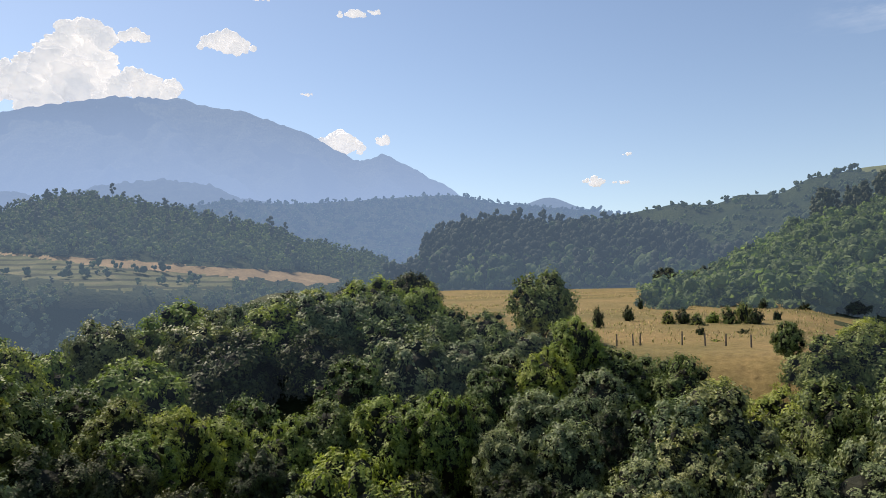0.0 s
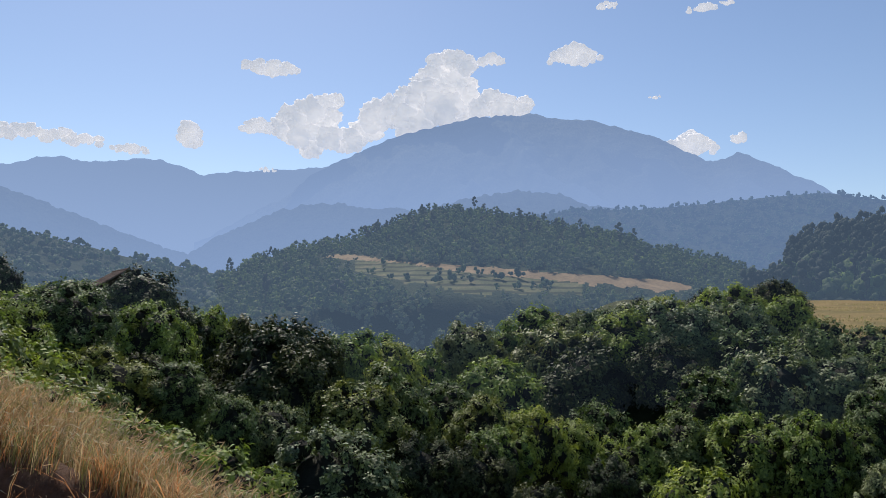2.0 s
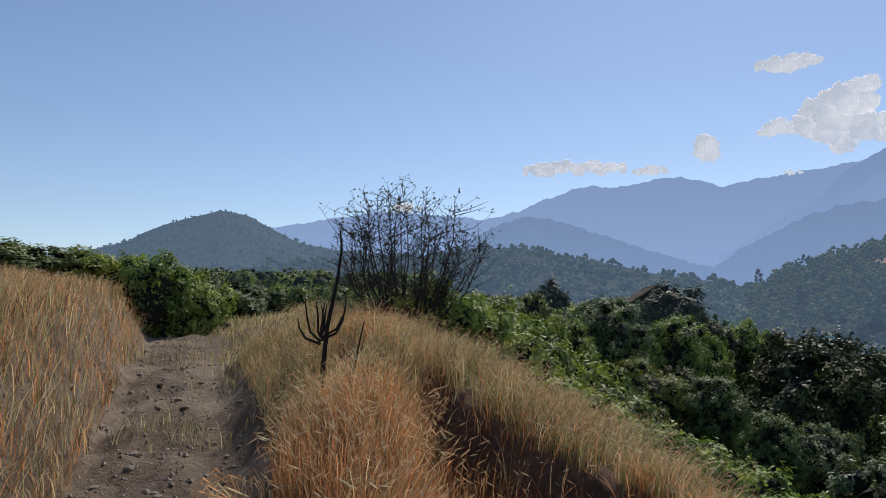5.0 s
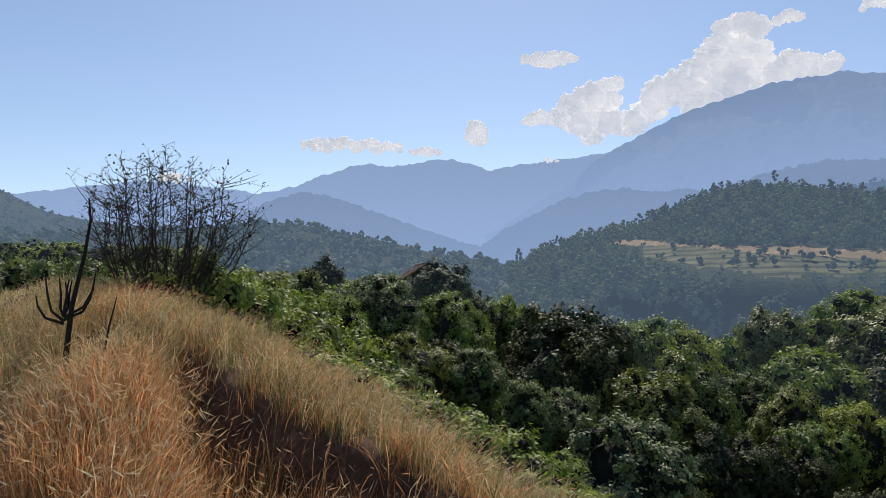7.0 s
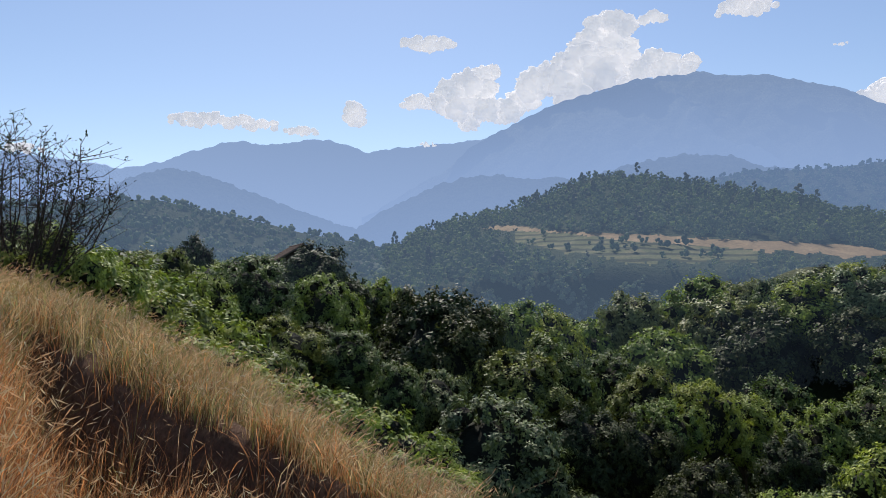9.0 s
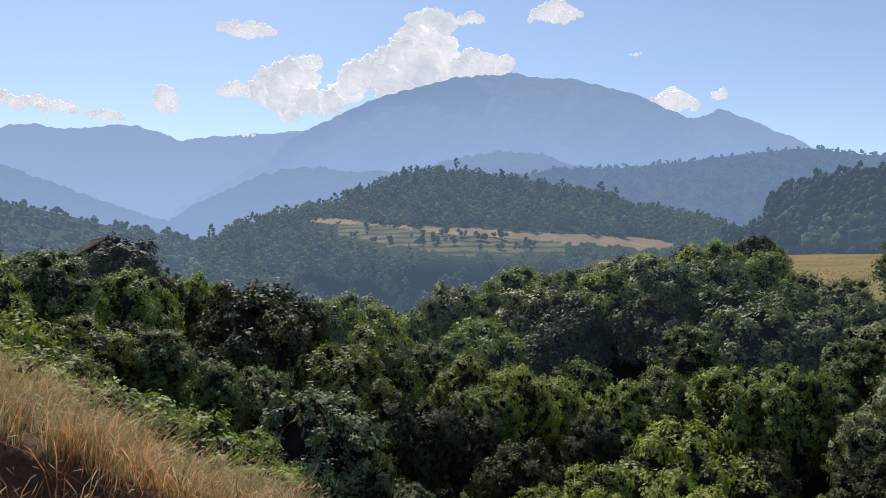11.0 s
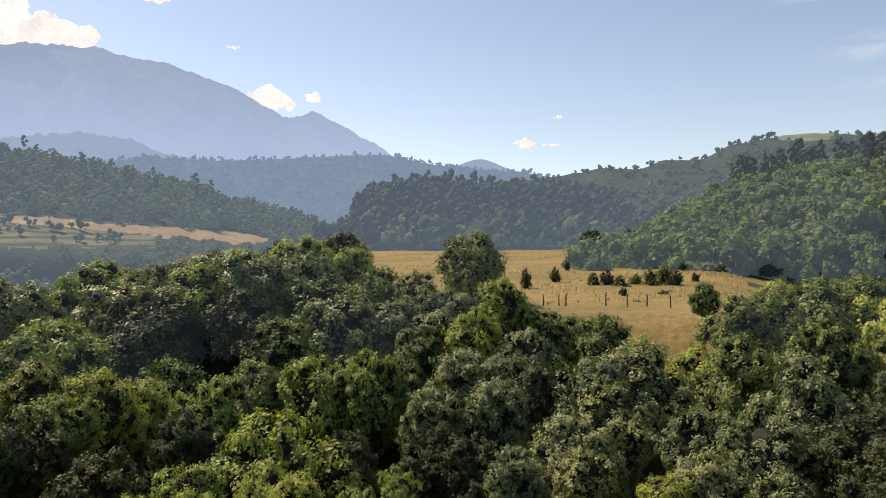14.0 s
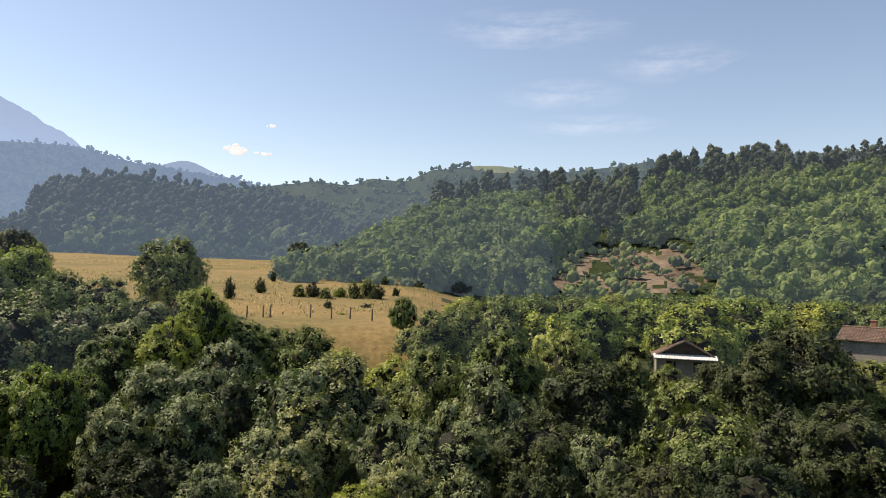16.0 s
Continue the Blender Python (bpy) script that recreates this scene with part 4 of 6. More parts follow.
plant_all(((41.6, -5.2, 47, 6.9, 3), (46.4, -1.5, 66, 2.5, 0), (48.5, -2.3, 64, 5.7, 0), (48.7, -4.9, 52, 5.9, 0), (51.1, -1.8, 66, 5.9, 0), (53.8, -0.8, 70, 6.3, 0), (54.2, -3.6, 51, 5.8, 0), (59.0, -3.6, 53, 4.7, 0), (53.3, -6.5, 42, 5.8, 3), (57.3, -2.0, 68, 6.6, 2), (61.0, -1.3, 80, 7.0, 2), (64.3, -0.9, 92, 7.4, 2), (67.0, -1.1, 92, 7.0, 0), (68.5, -0.9, 86, 9.8, 2), (71.4, -0.6, 88, 9.3, 2), (61.0, -5.7, 47, 6.5, 1), (63.7, -5.1, 49, 3.2, 0), (68.8, -6.0, 36, 5.9, 0), (66.6, -5.7, 58, 3.6, 0), (69.6, -5.4, 56, 3.4, 1)))  # round the small house
plant_all(((75.1, -2.1, 48, 7.4, 1), (72.9, -3.8, 46, 4.9, 1), (79.5, -4.3, 51, 5.0, 0), (66.2, -11.9, 26, 4.0, 1), (69.2, -10.0, 30, 3.9, 0), (74.8, -7.5, 34, 5.3, 1), (78.4, -7.2, 34, 4.7, 1), (43.6, -15.4, 21, 1.5, 2), (50.4, -10.0, 34, 4.2, 3), (46.1, -10.1, 36, 4.4, 3), (57.4, -9.7, 33, 4.6, 1), (61.6, -10.2, 32, 3.6, 3), (51.5, -14.1, 27, 2.6, 3), (47.0, -13.4, 28, 3.4, 3), (56.6, -14.1, 25, 2.6, 1), (72.6, -11.5, 27, 3.5, 1)))  # below the small house
plant_all(((-27.5, 3.15, 72, 7.0, 1), (-36.4, 3.2, 75, 4.5, 1), (77.3, -3.9, 70, 7.0, 1), (80.6, -4.4, 70, 7.0, 0), (-40.6, 2.2, 34, 4.6, 2), (-43.2, 2.2, 40, 5.0, 0), (-11.8, -5.0, 38, 5.4, 0)))
for row in ((-19.6, 0.1, 47, 6.2, 1), (-16.9, 0.25, 46, 6.4, 1), (-14.9, -0.9, 45, 5.0, 1), (-18.2, -0.5, 42, 6.0, 1), (-16.2, -2.2, 40, 5.4, 1)):
    plant_seen(*row, cone=True, label="dark dense tree wrapped in ivy")

CANOPY_AZ = (-46, -41, -37, -34.6, -31.5, -29, -26, -24, -21, -17.5, -14, -10.8, -6, -3, -0.8, 2.4, 6, 9.4, 16, 20, 21.5, 24, 26.3, 32.5, 35.5, 39, 42, 45, 46.5, 50, 54, 61, 75, 84)
CANOPY_EL = (1.2, 2.2, 2.2, 1.6, 2.0, 2.2, 1.0, -0.3, -0.6, -1.0, -2.0, -2.0, -2.6, -0.9, -1.8, 0.4, 0.2, 1.3, 1.8, 2.2, -0.1, -0.6, -1.7, -2.4, -3.4, -4.5, -5.3, -4.7, -3.6, -1.4, -0.9, -0.7, -0.5, -0.3)
FRONT_AZ = (56, 60, 63, 65.0, 70.4, 72, 75, 77, 80.5, 84)
FRONT_EL = (-3.5, -5.6, -6.2, -6.6, -6.4, -5, -3.5, -5.5, -7, -7)


def fill_valley(count, r0, r1, seed):
    rng = np.random.default_rng(seed)
    done = 0
    for _ in range(count * 12):
        if done >= count:
            break
        az = -44 + 128 * rng.random()
        r = math.sqrt(r0 * r0 + (r1 * r1 - r0 * r0) * rng.random())
        x, y = (float(q) for q in polar(az, r))
        if (az > -6 and r < 33) or (az < -21 and r < 40):
            continue
        if (20.5 < az < 48.5 and r > 72) or (64 < az < 72 and 66 < r < 80) or (az > 75 and 76 < r < 96):
            continue
        wide = (6.0 + 3.8 * rng.random()) * (0.55 if r < 24 else 1)
        if any(math.hypot(x - a, y - b) < (0.37 if r > 58 else 0.47) * (wide + w) for a, b, w in placed):
            continue
        h = (9.5 + 5.5 * rng.random()) * (0.45 if r < 20 else 0.8 if r > 62 else 1)
        top = height(x, y) + h
        cap = float(np.interp(az, CANOPY_AZ, CANOPY_EL)) - 0.9 * rng.random()
        if az > 56 and r < 76:
            cap = min(cap, float(np.interp(az, FRONT_AZ, FRONT_EL)))
        cap = min(cap, float(np.interp(r, (14, 20, 28, 40, 55, 80, 110), (-13, -9, -6.5, -4.0, -2.0, 0.5, 3))) + (9 if az < -28 else 4 if az < -20 else 0))
        if az < -20:
            cap = min(cap, float(np.interp(az, (-44, -40, -36, -32, -28, -24, -20), (0.5, -0.6, -2.2, -4.2, -6.0, -7.5, -8.5))) + (r - 19) * 0.16)
        half = math.degrees(wide / 2 / r)
        for a, e, q, w, deep in mapped:
            if q > r * 0.97 and abs(a - az) < w + 0.6 * half:
                cap = min(cap, e - 0.6 * deep)
        top = min(top, float(up_to(cap, r)))
        if top - height(x, y) < 2.6:
            continue
        # sunlit and shaded stretches are put into the choice of leaf colour
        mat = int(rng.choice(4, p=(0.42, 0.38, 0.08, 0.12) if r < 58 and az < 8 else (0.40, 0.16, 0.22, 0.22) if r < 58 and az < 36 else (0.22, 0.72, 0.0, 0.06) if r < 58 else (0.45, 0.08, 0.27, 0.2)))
        wide = min(wide, (top - height(x, y)) * 0.9)
        lot = lot_for(top - height(x, y), wide, r, mat)
        plant(x, y, top, wide, lot[int(rng.integers(len(lot)))], LABELS[mat])
        done += 1


fill_valley(115, 15, 60, 7)
for i in range(14):
    _az = -1.5 + 1.62 * i
    # lighter leaf colours stand for sunlight on this farther row
    plant_seen(_az, float(np.interp(_az, CANOPY_AZ, CANOPY_EL)) + random.uniform(-0.9, 0.1), random.uniform(92, 112), random.uniform(6, 8.5), random.choice((0, 2, 3, 3)))
fill_valley(150, 58, 118, 8)


def far_valley(count, az0, az1, r0, r1, seed, label, cap=None):
    """The farther trees of the valley floor, joined."""
    rng = np.random.default_rng(seed)
    kinds = [lite_tree(seed * 10 + i, 20, 960, 0.048) for i in range(6)]
    Vs, T, MT, off = [], [], [], 0
    for _ in range(count):
        az, r = az0 + (az1 - az0) * rng.random(), r0 + (r1 - r0) * rng.random()
        x, y = (float(q) for q in polar(az, r))
        base = height(x, y)
        h = min(7 + 4 * rng.random(), float(up_to((float(np.interp(az, CANOPY_AZ, CANOPY_EL)) if cap is None else cap) - 0.5 * rng.random(), r)) - base)
        if h < 2.5:
            continue
        v, tri, outer = kinds[int(rng.integers(6))]
        w, a = min(h, 9) * (0.95 + 0.3 * rng.random()), rng.random() * 6.283
        ca, sa = math.cos(a), math.sin(a)
        Vs.append(np.stack([(v[:, 0] * ca - v[:, 1] * sa) * w + x, (v[:, 0] * sa + v[:, 1] * ca) * w + y, v[:, 2] * h + base - 0.05 * h], 1))
        T.append(tri + off)
        k = int(rng.choice(3, p=(0.5, 0.25, 0.25)))
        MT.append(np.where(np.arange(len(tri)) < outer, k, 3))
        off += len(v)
    me = mesh("woodland", np.concatenate(Vs), [np.concatenate(T)], M_LEAF_FAR[:3] + [M_SHADE_CORE_FAR], np.concatenate(MT))
    return tagged(new("woodland", me), label, "woodland", kind="stuff")


far_valley(330, -46, 4, 100, 330, 15, "leafy wood on the valley floor")
far_valley(280, 49, 88, 94, 215, 16, "leafy wood below the steep slope")
far_valley(90, -46, -26, 50, 110, 17, "leafy wood along the valley side")
far_valley(170, -84, -46, 90, 420, 18, "hedges and trees on the far pasture", 4.2)


# ---------------------------------------------------------------- the dry bank: grass, shrub, dead sapling
def straw(name, dark, light, glow=0.45):
    m, nt, p, out = graph(name)
    geo = nt.nodes.new("ShaderNodeNewGeometry")
    base = ramp(nt, geo.outputs["Random Per Island"], [(0.0, dark), (0.6, light), (1.0, tuple(min(0.8, c * 1.35) for c in light))])
    patch = ramp(nt, grain(nt, 0.9, 3.0), [(0.3, (0.8, 0.85, 0.9)), (0.7, (1.15, 1.05, 0.95))])
    col = blend(nt, 1.0, base, patch, "MULTIPLY")
    nt.links.new(col, p.inputs["Base Color"])
    p.inputs["Roughness"].default_value = 0.6
    p.inputs["Specular IOR Level"].default_value = 0.25
    tr = nt.nodes.new("ShaderNodeBsdfTranslucent")
    nt.links.new(col, tr.inputs["Color"])
    mix = put(nt, "ShaderNodeMixShader", Fac=glow)
    nt.links.new(p.outputs[0], mix.inputs[1])
    nt.links.new(tr.outputs[0], mix.inputs[2])
    nt.links.new(mix.outputs[0], out.inputs["Surface"])
    return m


M_RUST = straw("rusty_straw", (0.10, 0.042, 0.018), (0.60, 0.29, 0.12), 0.55)
M_PALE = straw("pale_straw", (0.14, 0.10, 0.05), (0.60, 0.47, 0.27), 0.5)
M_GREENISH = straw("greenish_straw", (0.07, 0.08, 0.026), (0.31, 0.31, 0.12), 0.5)
M_HEAD = straw("seed_head", (0.58, 0.40, 0.23), (0.86, 0.68, 0.46), 0.6)


def grass(name, label, xy, tall, lean, width, mats, weights, heads, seed, uneven=0.25):
    """Bent blades rooted in the land, some of them stalks with a nodding seed head."""
    rng = np.random.default_rng(seed)
    n = len(xy)
    z = land(xy[:, 0], xy[:, 1]) - 0.01
    root = np.column_stack([xy, z])
    a = 9.0 * fbm(xy[:, 0] * 0.8, xy[:, 1] * 0.8, seed) + rng.normal(size=n) * 2.2
    d = np.stack([np.cos(a), np.sin(a), 0 * a], 1)
    side = np.stack([-np.sin(a + rng.normal(size=n) * 0.6), np.cos(a + rng.normal(size=n) * 0.6), 0 * a], 1)
    h = tall * (0.5 + 0.6 * rng.random(n)) * (1 + uneven * fbm(xy[:, 0] * 1.6, xy[:, 1] * 1.6, seed + 1))
    bend = lean * (0.3 + rng.random(n)) * h
    wind = np.array([0.10, 0.03, 0]) * h[:, None]
    w = (width * (0.7 + 0.6 * rng.random(n)))[:, None]
    p1 = root + [0, 0, 1] * (h * 0.45)[:, None] + d * (bend * 0.2)[:, None] + wind * 0.3
    p2 = root + [0, 0, 1] * (h * 0.82)[:, None] + d * (bend * 0.6)[:, None] + wind * 0.7
    p3 = root + [0, 0, 1] * (h * 0.98)[:, None] + d * (bend * 1.1)[:, None] + wind * 1.2
    headed = rng.random(n) < heads
    tip = np.where(headed, 0.3, 0.06)[:, None]
    V = np.stack([root - side * w * 0.6, root + side * w * 0.6, p1 - side * w * 0.5, p1 + side * w * 0.5,
                  p2 - side * w * 0.4, p2 + side * w * 0.4, p3 - side * w * tip, p3 + side * w * tip], 1).reshape(-1, 3)
    o = np.arange(n)[:, None] * 8
    quads = np.concatenate([o + [0, 1, 3, 2], o + [2, 3, 5, 4], o + [4, 5, 7, 6]])
    k = rng.choice(len(mats), n, p=weights)
    hv = np.where(headed)[0]
    m = len(hv)
    t = d[hv] * 0.6 + [0, 0, 0.55] + unit_rows(rng, m) * 0.4
    t[:, 2] = np.where(rng.random(m) < 0.65, t[:, 2], t[:, 2] - 0.9)
    t /= np.linalg.norm(t, axis=1)[:, None]
    L = (0.05 + 0.06 * rng.random(m))[:, None] * (tall / 0.7) ** 0.5
    q = L * 0.043
    s1 = np.cross(t, [0.1, 0.2, 1.0])
    s1 /= np.linalg.norm(s1, axis=1)[:, None] + 1e-9
    s2 = np.cross(t, s1)
    b = p3[hv]
    H = np.stack([b, b + t * L * 0.35 + s1 * q, b + t * L * 0.35 + s2 * q, b + t * L * 0.35 - s1 * q, b + t * L * 0.35 - s2 * q, b + t * L], 1).reshape(-1, 3)
    oh = np.arange(m)[:, None] * 6 + len(V)
    htri = np.concatenate([oh + [0, i, i % 4 + 1] for i in range(1, 5)] + [oh + [5, i % 4 + 1, i] for i in range(1, 5)])
    idx = np.concatenate([k, k, k, np.full(len(htri), len(mats))])
    me = mesh(name, np.concatenate([V, H]), [quads, htri], list(mats) + [M_HEAD], idx)
    return tagged(new(name, me), label, "grass", kind="stuff")


def strewn(count, az0, az1, r0, r1, keep, seed, power=1.0):
    rng = np.random.default_rng(seed)
    az = az0 + (az1 - az0) * rng.random(count * 4)
    r = r0 + (r1 - r0) * rng.random(count * 4) ** power
    x, y = polar(az, r)
    ok = np.where(keep(x, y, az, r))[0][:count]
    return np.column_stack([x[ok], y[ok]])


def along(x, y):
    return x * ROAD[0] + y * ROAD[1], x * ROAD[1] - y * ROAD[0], (y - edge_y(x)) / 1.07


def on_front(x, y, az, r):
    u, v, s = along(x, y)
    s = s - lip(az)
    return ((s < np.where(az < -46, -0.4, -0.95) + 0.3 * fbm(x * 2, y * 2, 18)) | ((s < -0.5) & (hash2(np.floor(x * 900), np.floor(y * 900), 5) < 0.30))) & (v > 0.62 + 0.25 * fbm(u * 2, v * 2, 4)) & (fbm(x * 1.5, y * 1.5, 12) > -0.35) & (r < np.interp(az, (-56, -52, -48, -44), (5.9, 5.7, 5.1, 5.0)) + 0.4 * fbm(x * 1.2, y * 1.2, 48))


def on_crest(x, y, az, r):
    u, v, s = along(x, y)
    s = s - lip(az) * (s < 0.2)
    return (s > -0.36) & (s < 1.1 + 0.6 * fbm(x, y, 13)) & (v > 0.7) & (fbm(x * 3.5, y * 3.5, 17, 3) > -0.3) | ((v > 0.7) & (r > 4.3 + 0.5 * fbm(x * 1.2, y * 1.2, 48)) & (s < np.where(az < -46, 1.0, -0.85)) & (fbm(x * 3, y * 3, 49, 3) > -0.25))


def on_edge(x, y, az, r):
    u, v, s = along(x, y)
    s = s - lip(az)
    return (s > -0.62 + 0.2 * fbm(x * 2.5, y * 2.5, 19)) & (s < -0.12 + 0.25 * fbm(x * 2, y * 2, 36)) & (v > 0.7) & (fbm(x * 4, y * 4, 38, 3) > -0.12)


def on_bank(x, y, az, r):
    u, v, s = along(x, y)
    return (v < -1.05 - 0.25 * fbm(u * 1.2, v, 14)) & (u > 2.5)


def on_verge(x, y, az, r):
    u, v, s = along(x, y)
    return (np.abs(v + 0.45) < 1.5) & (fbm(x * 0.8, y * 0.8, 15) > 0.16) & (u > 3)


grass("dry_grass", "tall rust-coloured dry grass with nodding seed heads", strewn(25000, -64, -18, 1.8, 6.4, on_front, 21, 0.75), 0.62, 0.30, 0.0034, (M_RUST, M_PALE, M_GREENISH), (0.72, 0.22, 0.06), 0.32, 22)
grass("crest_grass", "fine pale dry grass along the bank top", strewn(50000, -62, -14, 3.2, 13, on_crest, 23, 0.9), 0.29, 0.7, 0.0030, (M_PALE, M_GREENISH, M_RUST), (0.44, 0.42, 0.14), 0.34, 24, 0.8)
grass("edge_grass", "reddish dry grass hanging over the raw earth", strewn(4200, -54, -14, 3.2, 9, on_edge, 34, 0.9), 0.28, 1.3, 0.004, (M_RUST, M_PALE), (0.8, 0.2), 0.2, 35, 0.9)
def past_crest(x, y, az, r):
    u, v, s = along(x, y)
    return (v > 0.45 + 0.2 * fbm(x, y, 16)) & (s < 2.5)


grass("far_grass", "dry grass where the track goes over the rise", strewn(6500, -64, -44, 11, 28, past_crest, 29), 0.2, 0.8, 0.008, (M_PALE, M_GREENISH), (0.55, 0.45), 0.15, 30)
grass("bank_grass", "pale dry grass on the upper roadside bank", strewn(24000, -92, -61, 4.0, 24, on_bank, 25, 0.9), 0.38, 0.55, 0.0065, (M_PALE, M_RUST, M_GREENISH), (0.46, 0.36, 0.18), 0.2, 26)
grass("verge_grass", "tufts of thin grass on the track", strewn(5200, -90, -50, 4.0, 24, on_verge, 27), 0.2, 0.7, 0.007, (M_PALE, M_GREENISH), (0.6, 0.4), 0.2, 28)


def round_sapling(x, y, az, r):
    u, v, s = along(x, y)
    return (v > 0.7) & (np.hypot((az + 53.4) / 3.2, (r - 5.7) / 0.5) < 1)


grass("tall_grass", "tall pale grass round the foot of the dead sapling", strewn(1500, -57, -50, 5.1, 6.3, round_sapling, 51), 0.55, 0.45, 0.0036, (M_PALE, M_GREENISH, M_RUST), (0.5, 0.3, 0.2), 0.4, 52)


def pale_tuft():
    """The arching bleached tuft at the edge of the track."""
    rng = np.random.default_rng(33)
    x, y = (float(q) for q in polar(-58.8, 5.2))
    pieces = []
    for i in range(34):
        a, h, l = rng.normal() * 0.8 + 3.5, 0.2 + 0.25 * rng.random(), 0.2 + 0.35 * rng.random()
        c, s = math.cos(a), math.sin(a)
        px_, py_ = x + rng.normal() * 0.12, y + rng.normal() * 0.12
        b = height(px_, py_)
        pieces.append(tube([(px_, py_, b), (px_ + c * l * 0.3, py_ + s * l * 0.3, b + h * 0.8), (px_ + c * l * 0.7, py_ + s * l * 0.7, b + h), (px_ + c * l, py_ + s * l, b + h * 0.75)],
                           [0.003, 0.004, 0.008, 0.002], 4))
    v, f = merged(pieces)
    tagged(new("grass_tuft", mesh("grass_tuft", v, [f], [M_HEAD])), "bleached arching grass tuft beside the track", "grass", kind="stuff")


pale_tuft()


def dead_sapling():
    """A charred stem with short upturned shoots round its foot."""
    rng = random.Random(5)
    x, y = (float(q) for q in polar(-53.6, 6.2))
    z = height(x, y)
    right = Vector((math.cos(radians(-53.6)), -math.sin(radians(-53.6)), 0))
    t = tagged(new("dead_sapling"), "charred dead sapling with upturned shoots on the bank", "dead tree")
    t.location = (x, y, z)
    top = up_to(7.05, 6.2) - z
    pts = [(0, 0, -0.05), right * 0.015 + Vector((0, 0, top * 0.25)), right * 0.05 + Vector((0, 0, top * 0.5)), right * 0.13 + Vector((0, 0, top * 0.74)), right * 0.165 + Vector((0, 0, top * 0.9)), right * 0.15 + Vector((0, 0, top))]
    v, f = tube(pts, [0.026, 0.022, 0.018, 0.014, 0.010, 0.006], 8)
    part("stem", mesh("stem", v, [f], [M_CHAR], None, True), t)
    foot = up_to(-1.6, 6.2) - z
    for side, out, up, z0 in ((-1, 0.16, 0.36, 0.0), (-1, 0.11, 0.30, 0.03), (-1, 0.06, 0.24, 0.06), (1, 0.08, 0.26, 0.05), (1, 0.13, 0.34, 0.03), (1, 0.19, 0.28, 0.01), (1, 0.05, 0.22, 0.1), (-1, 0.19, 0.22, -0.02)):
        z0 += foot
        fwd = Vector((rng.uniform(-0.08, 0.08), rng.uniform(-0.08, 0.08), 0))
        o = right * side
        v, f = tube([Vector((0, 0, z0)), o * out * 0.7 + Vector((0, 0, z0 + up * 0.22)) + fwd * 0.6, o * out + Vector((0, 0, z0 + up * 0.6)) + fwd, o * (out + 0.015) + Vector((0, 0, z0 + up)) + fwd], [0.013, 0.011, 0.009, 0.004], 6)
        part("shoot", mesh("shoot", v, [f], [M_CHAR], None, True), t)
    v, f = tube([right * 0.26 + Vector((0, 0, foot - 0.35)), right * 0.31 + Vector((0, 0, foot - 0.05)), right * 0.36 + Vector((0, 0, foot + 0.18))], [0.010, 0.008, 0.004], 6)
    part("shoot", mesh("shoot", v, [f], [M_CHAR], None, True), t)


dead_sapling()


def dry_stick(az, r, long, turn, lift, seed):
    """A bleached fallen branch lying on the raw earth."""
    rng = np.random.default_rng(seed)
    x, y = (float(q) for q in polar(az, r))
    c, s = math.cos(radians(turn)), math.sin(radians(turn))
    pts = []
    for f in (-0.5, -0.2, 0.1, 0.35, 0.5):
        px_, py_ = x + c * f * long + rng.normal() * 0.02, y + s * f * long + rng.normal() * 0.02
        pts.append((px_, py_, height(px_, py_) + 0.02 + lift * (f + 0.5)))
    v, f = tube(pts, [0.016, 0.018, 0.013, 0.009, 0.004], 7)
    tagged(new("dry_stick", mesh("dry_stick", v, [f], [M_HEAD], None, True)), "bleached dry stick lying on the raw earth bank", "stick", "dry sticks")


for row in ((-40.4, 4.5, 0.6, 20, 0.05, 1), (-35.0, 4.2, 0.45, 60, 0.12, 2), (-37.4, 4.1, 0.35, -30, 0.1, 3), (-31.5, 3.9, 0.5, 10, 0.06, 4)):
    dry_stick(*row)


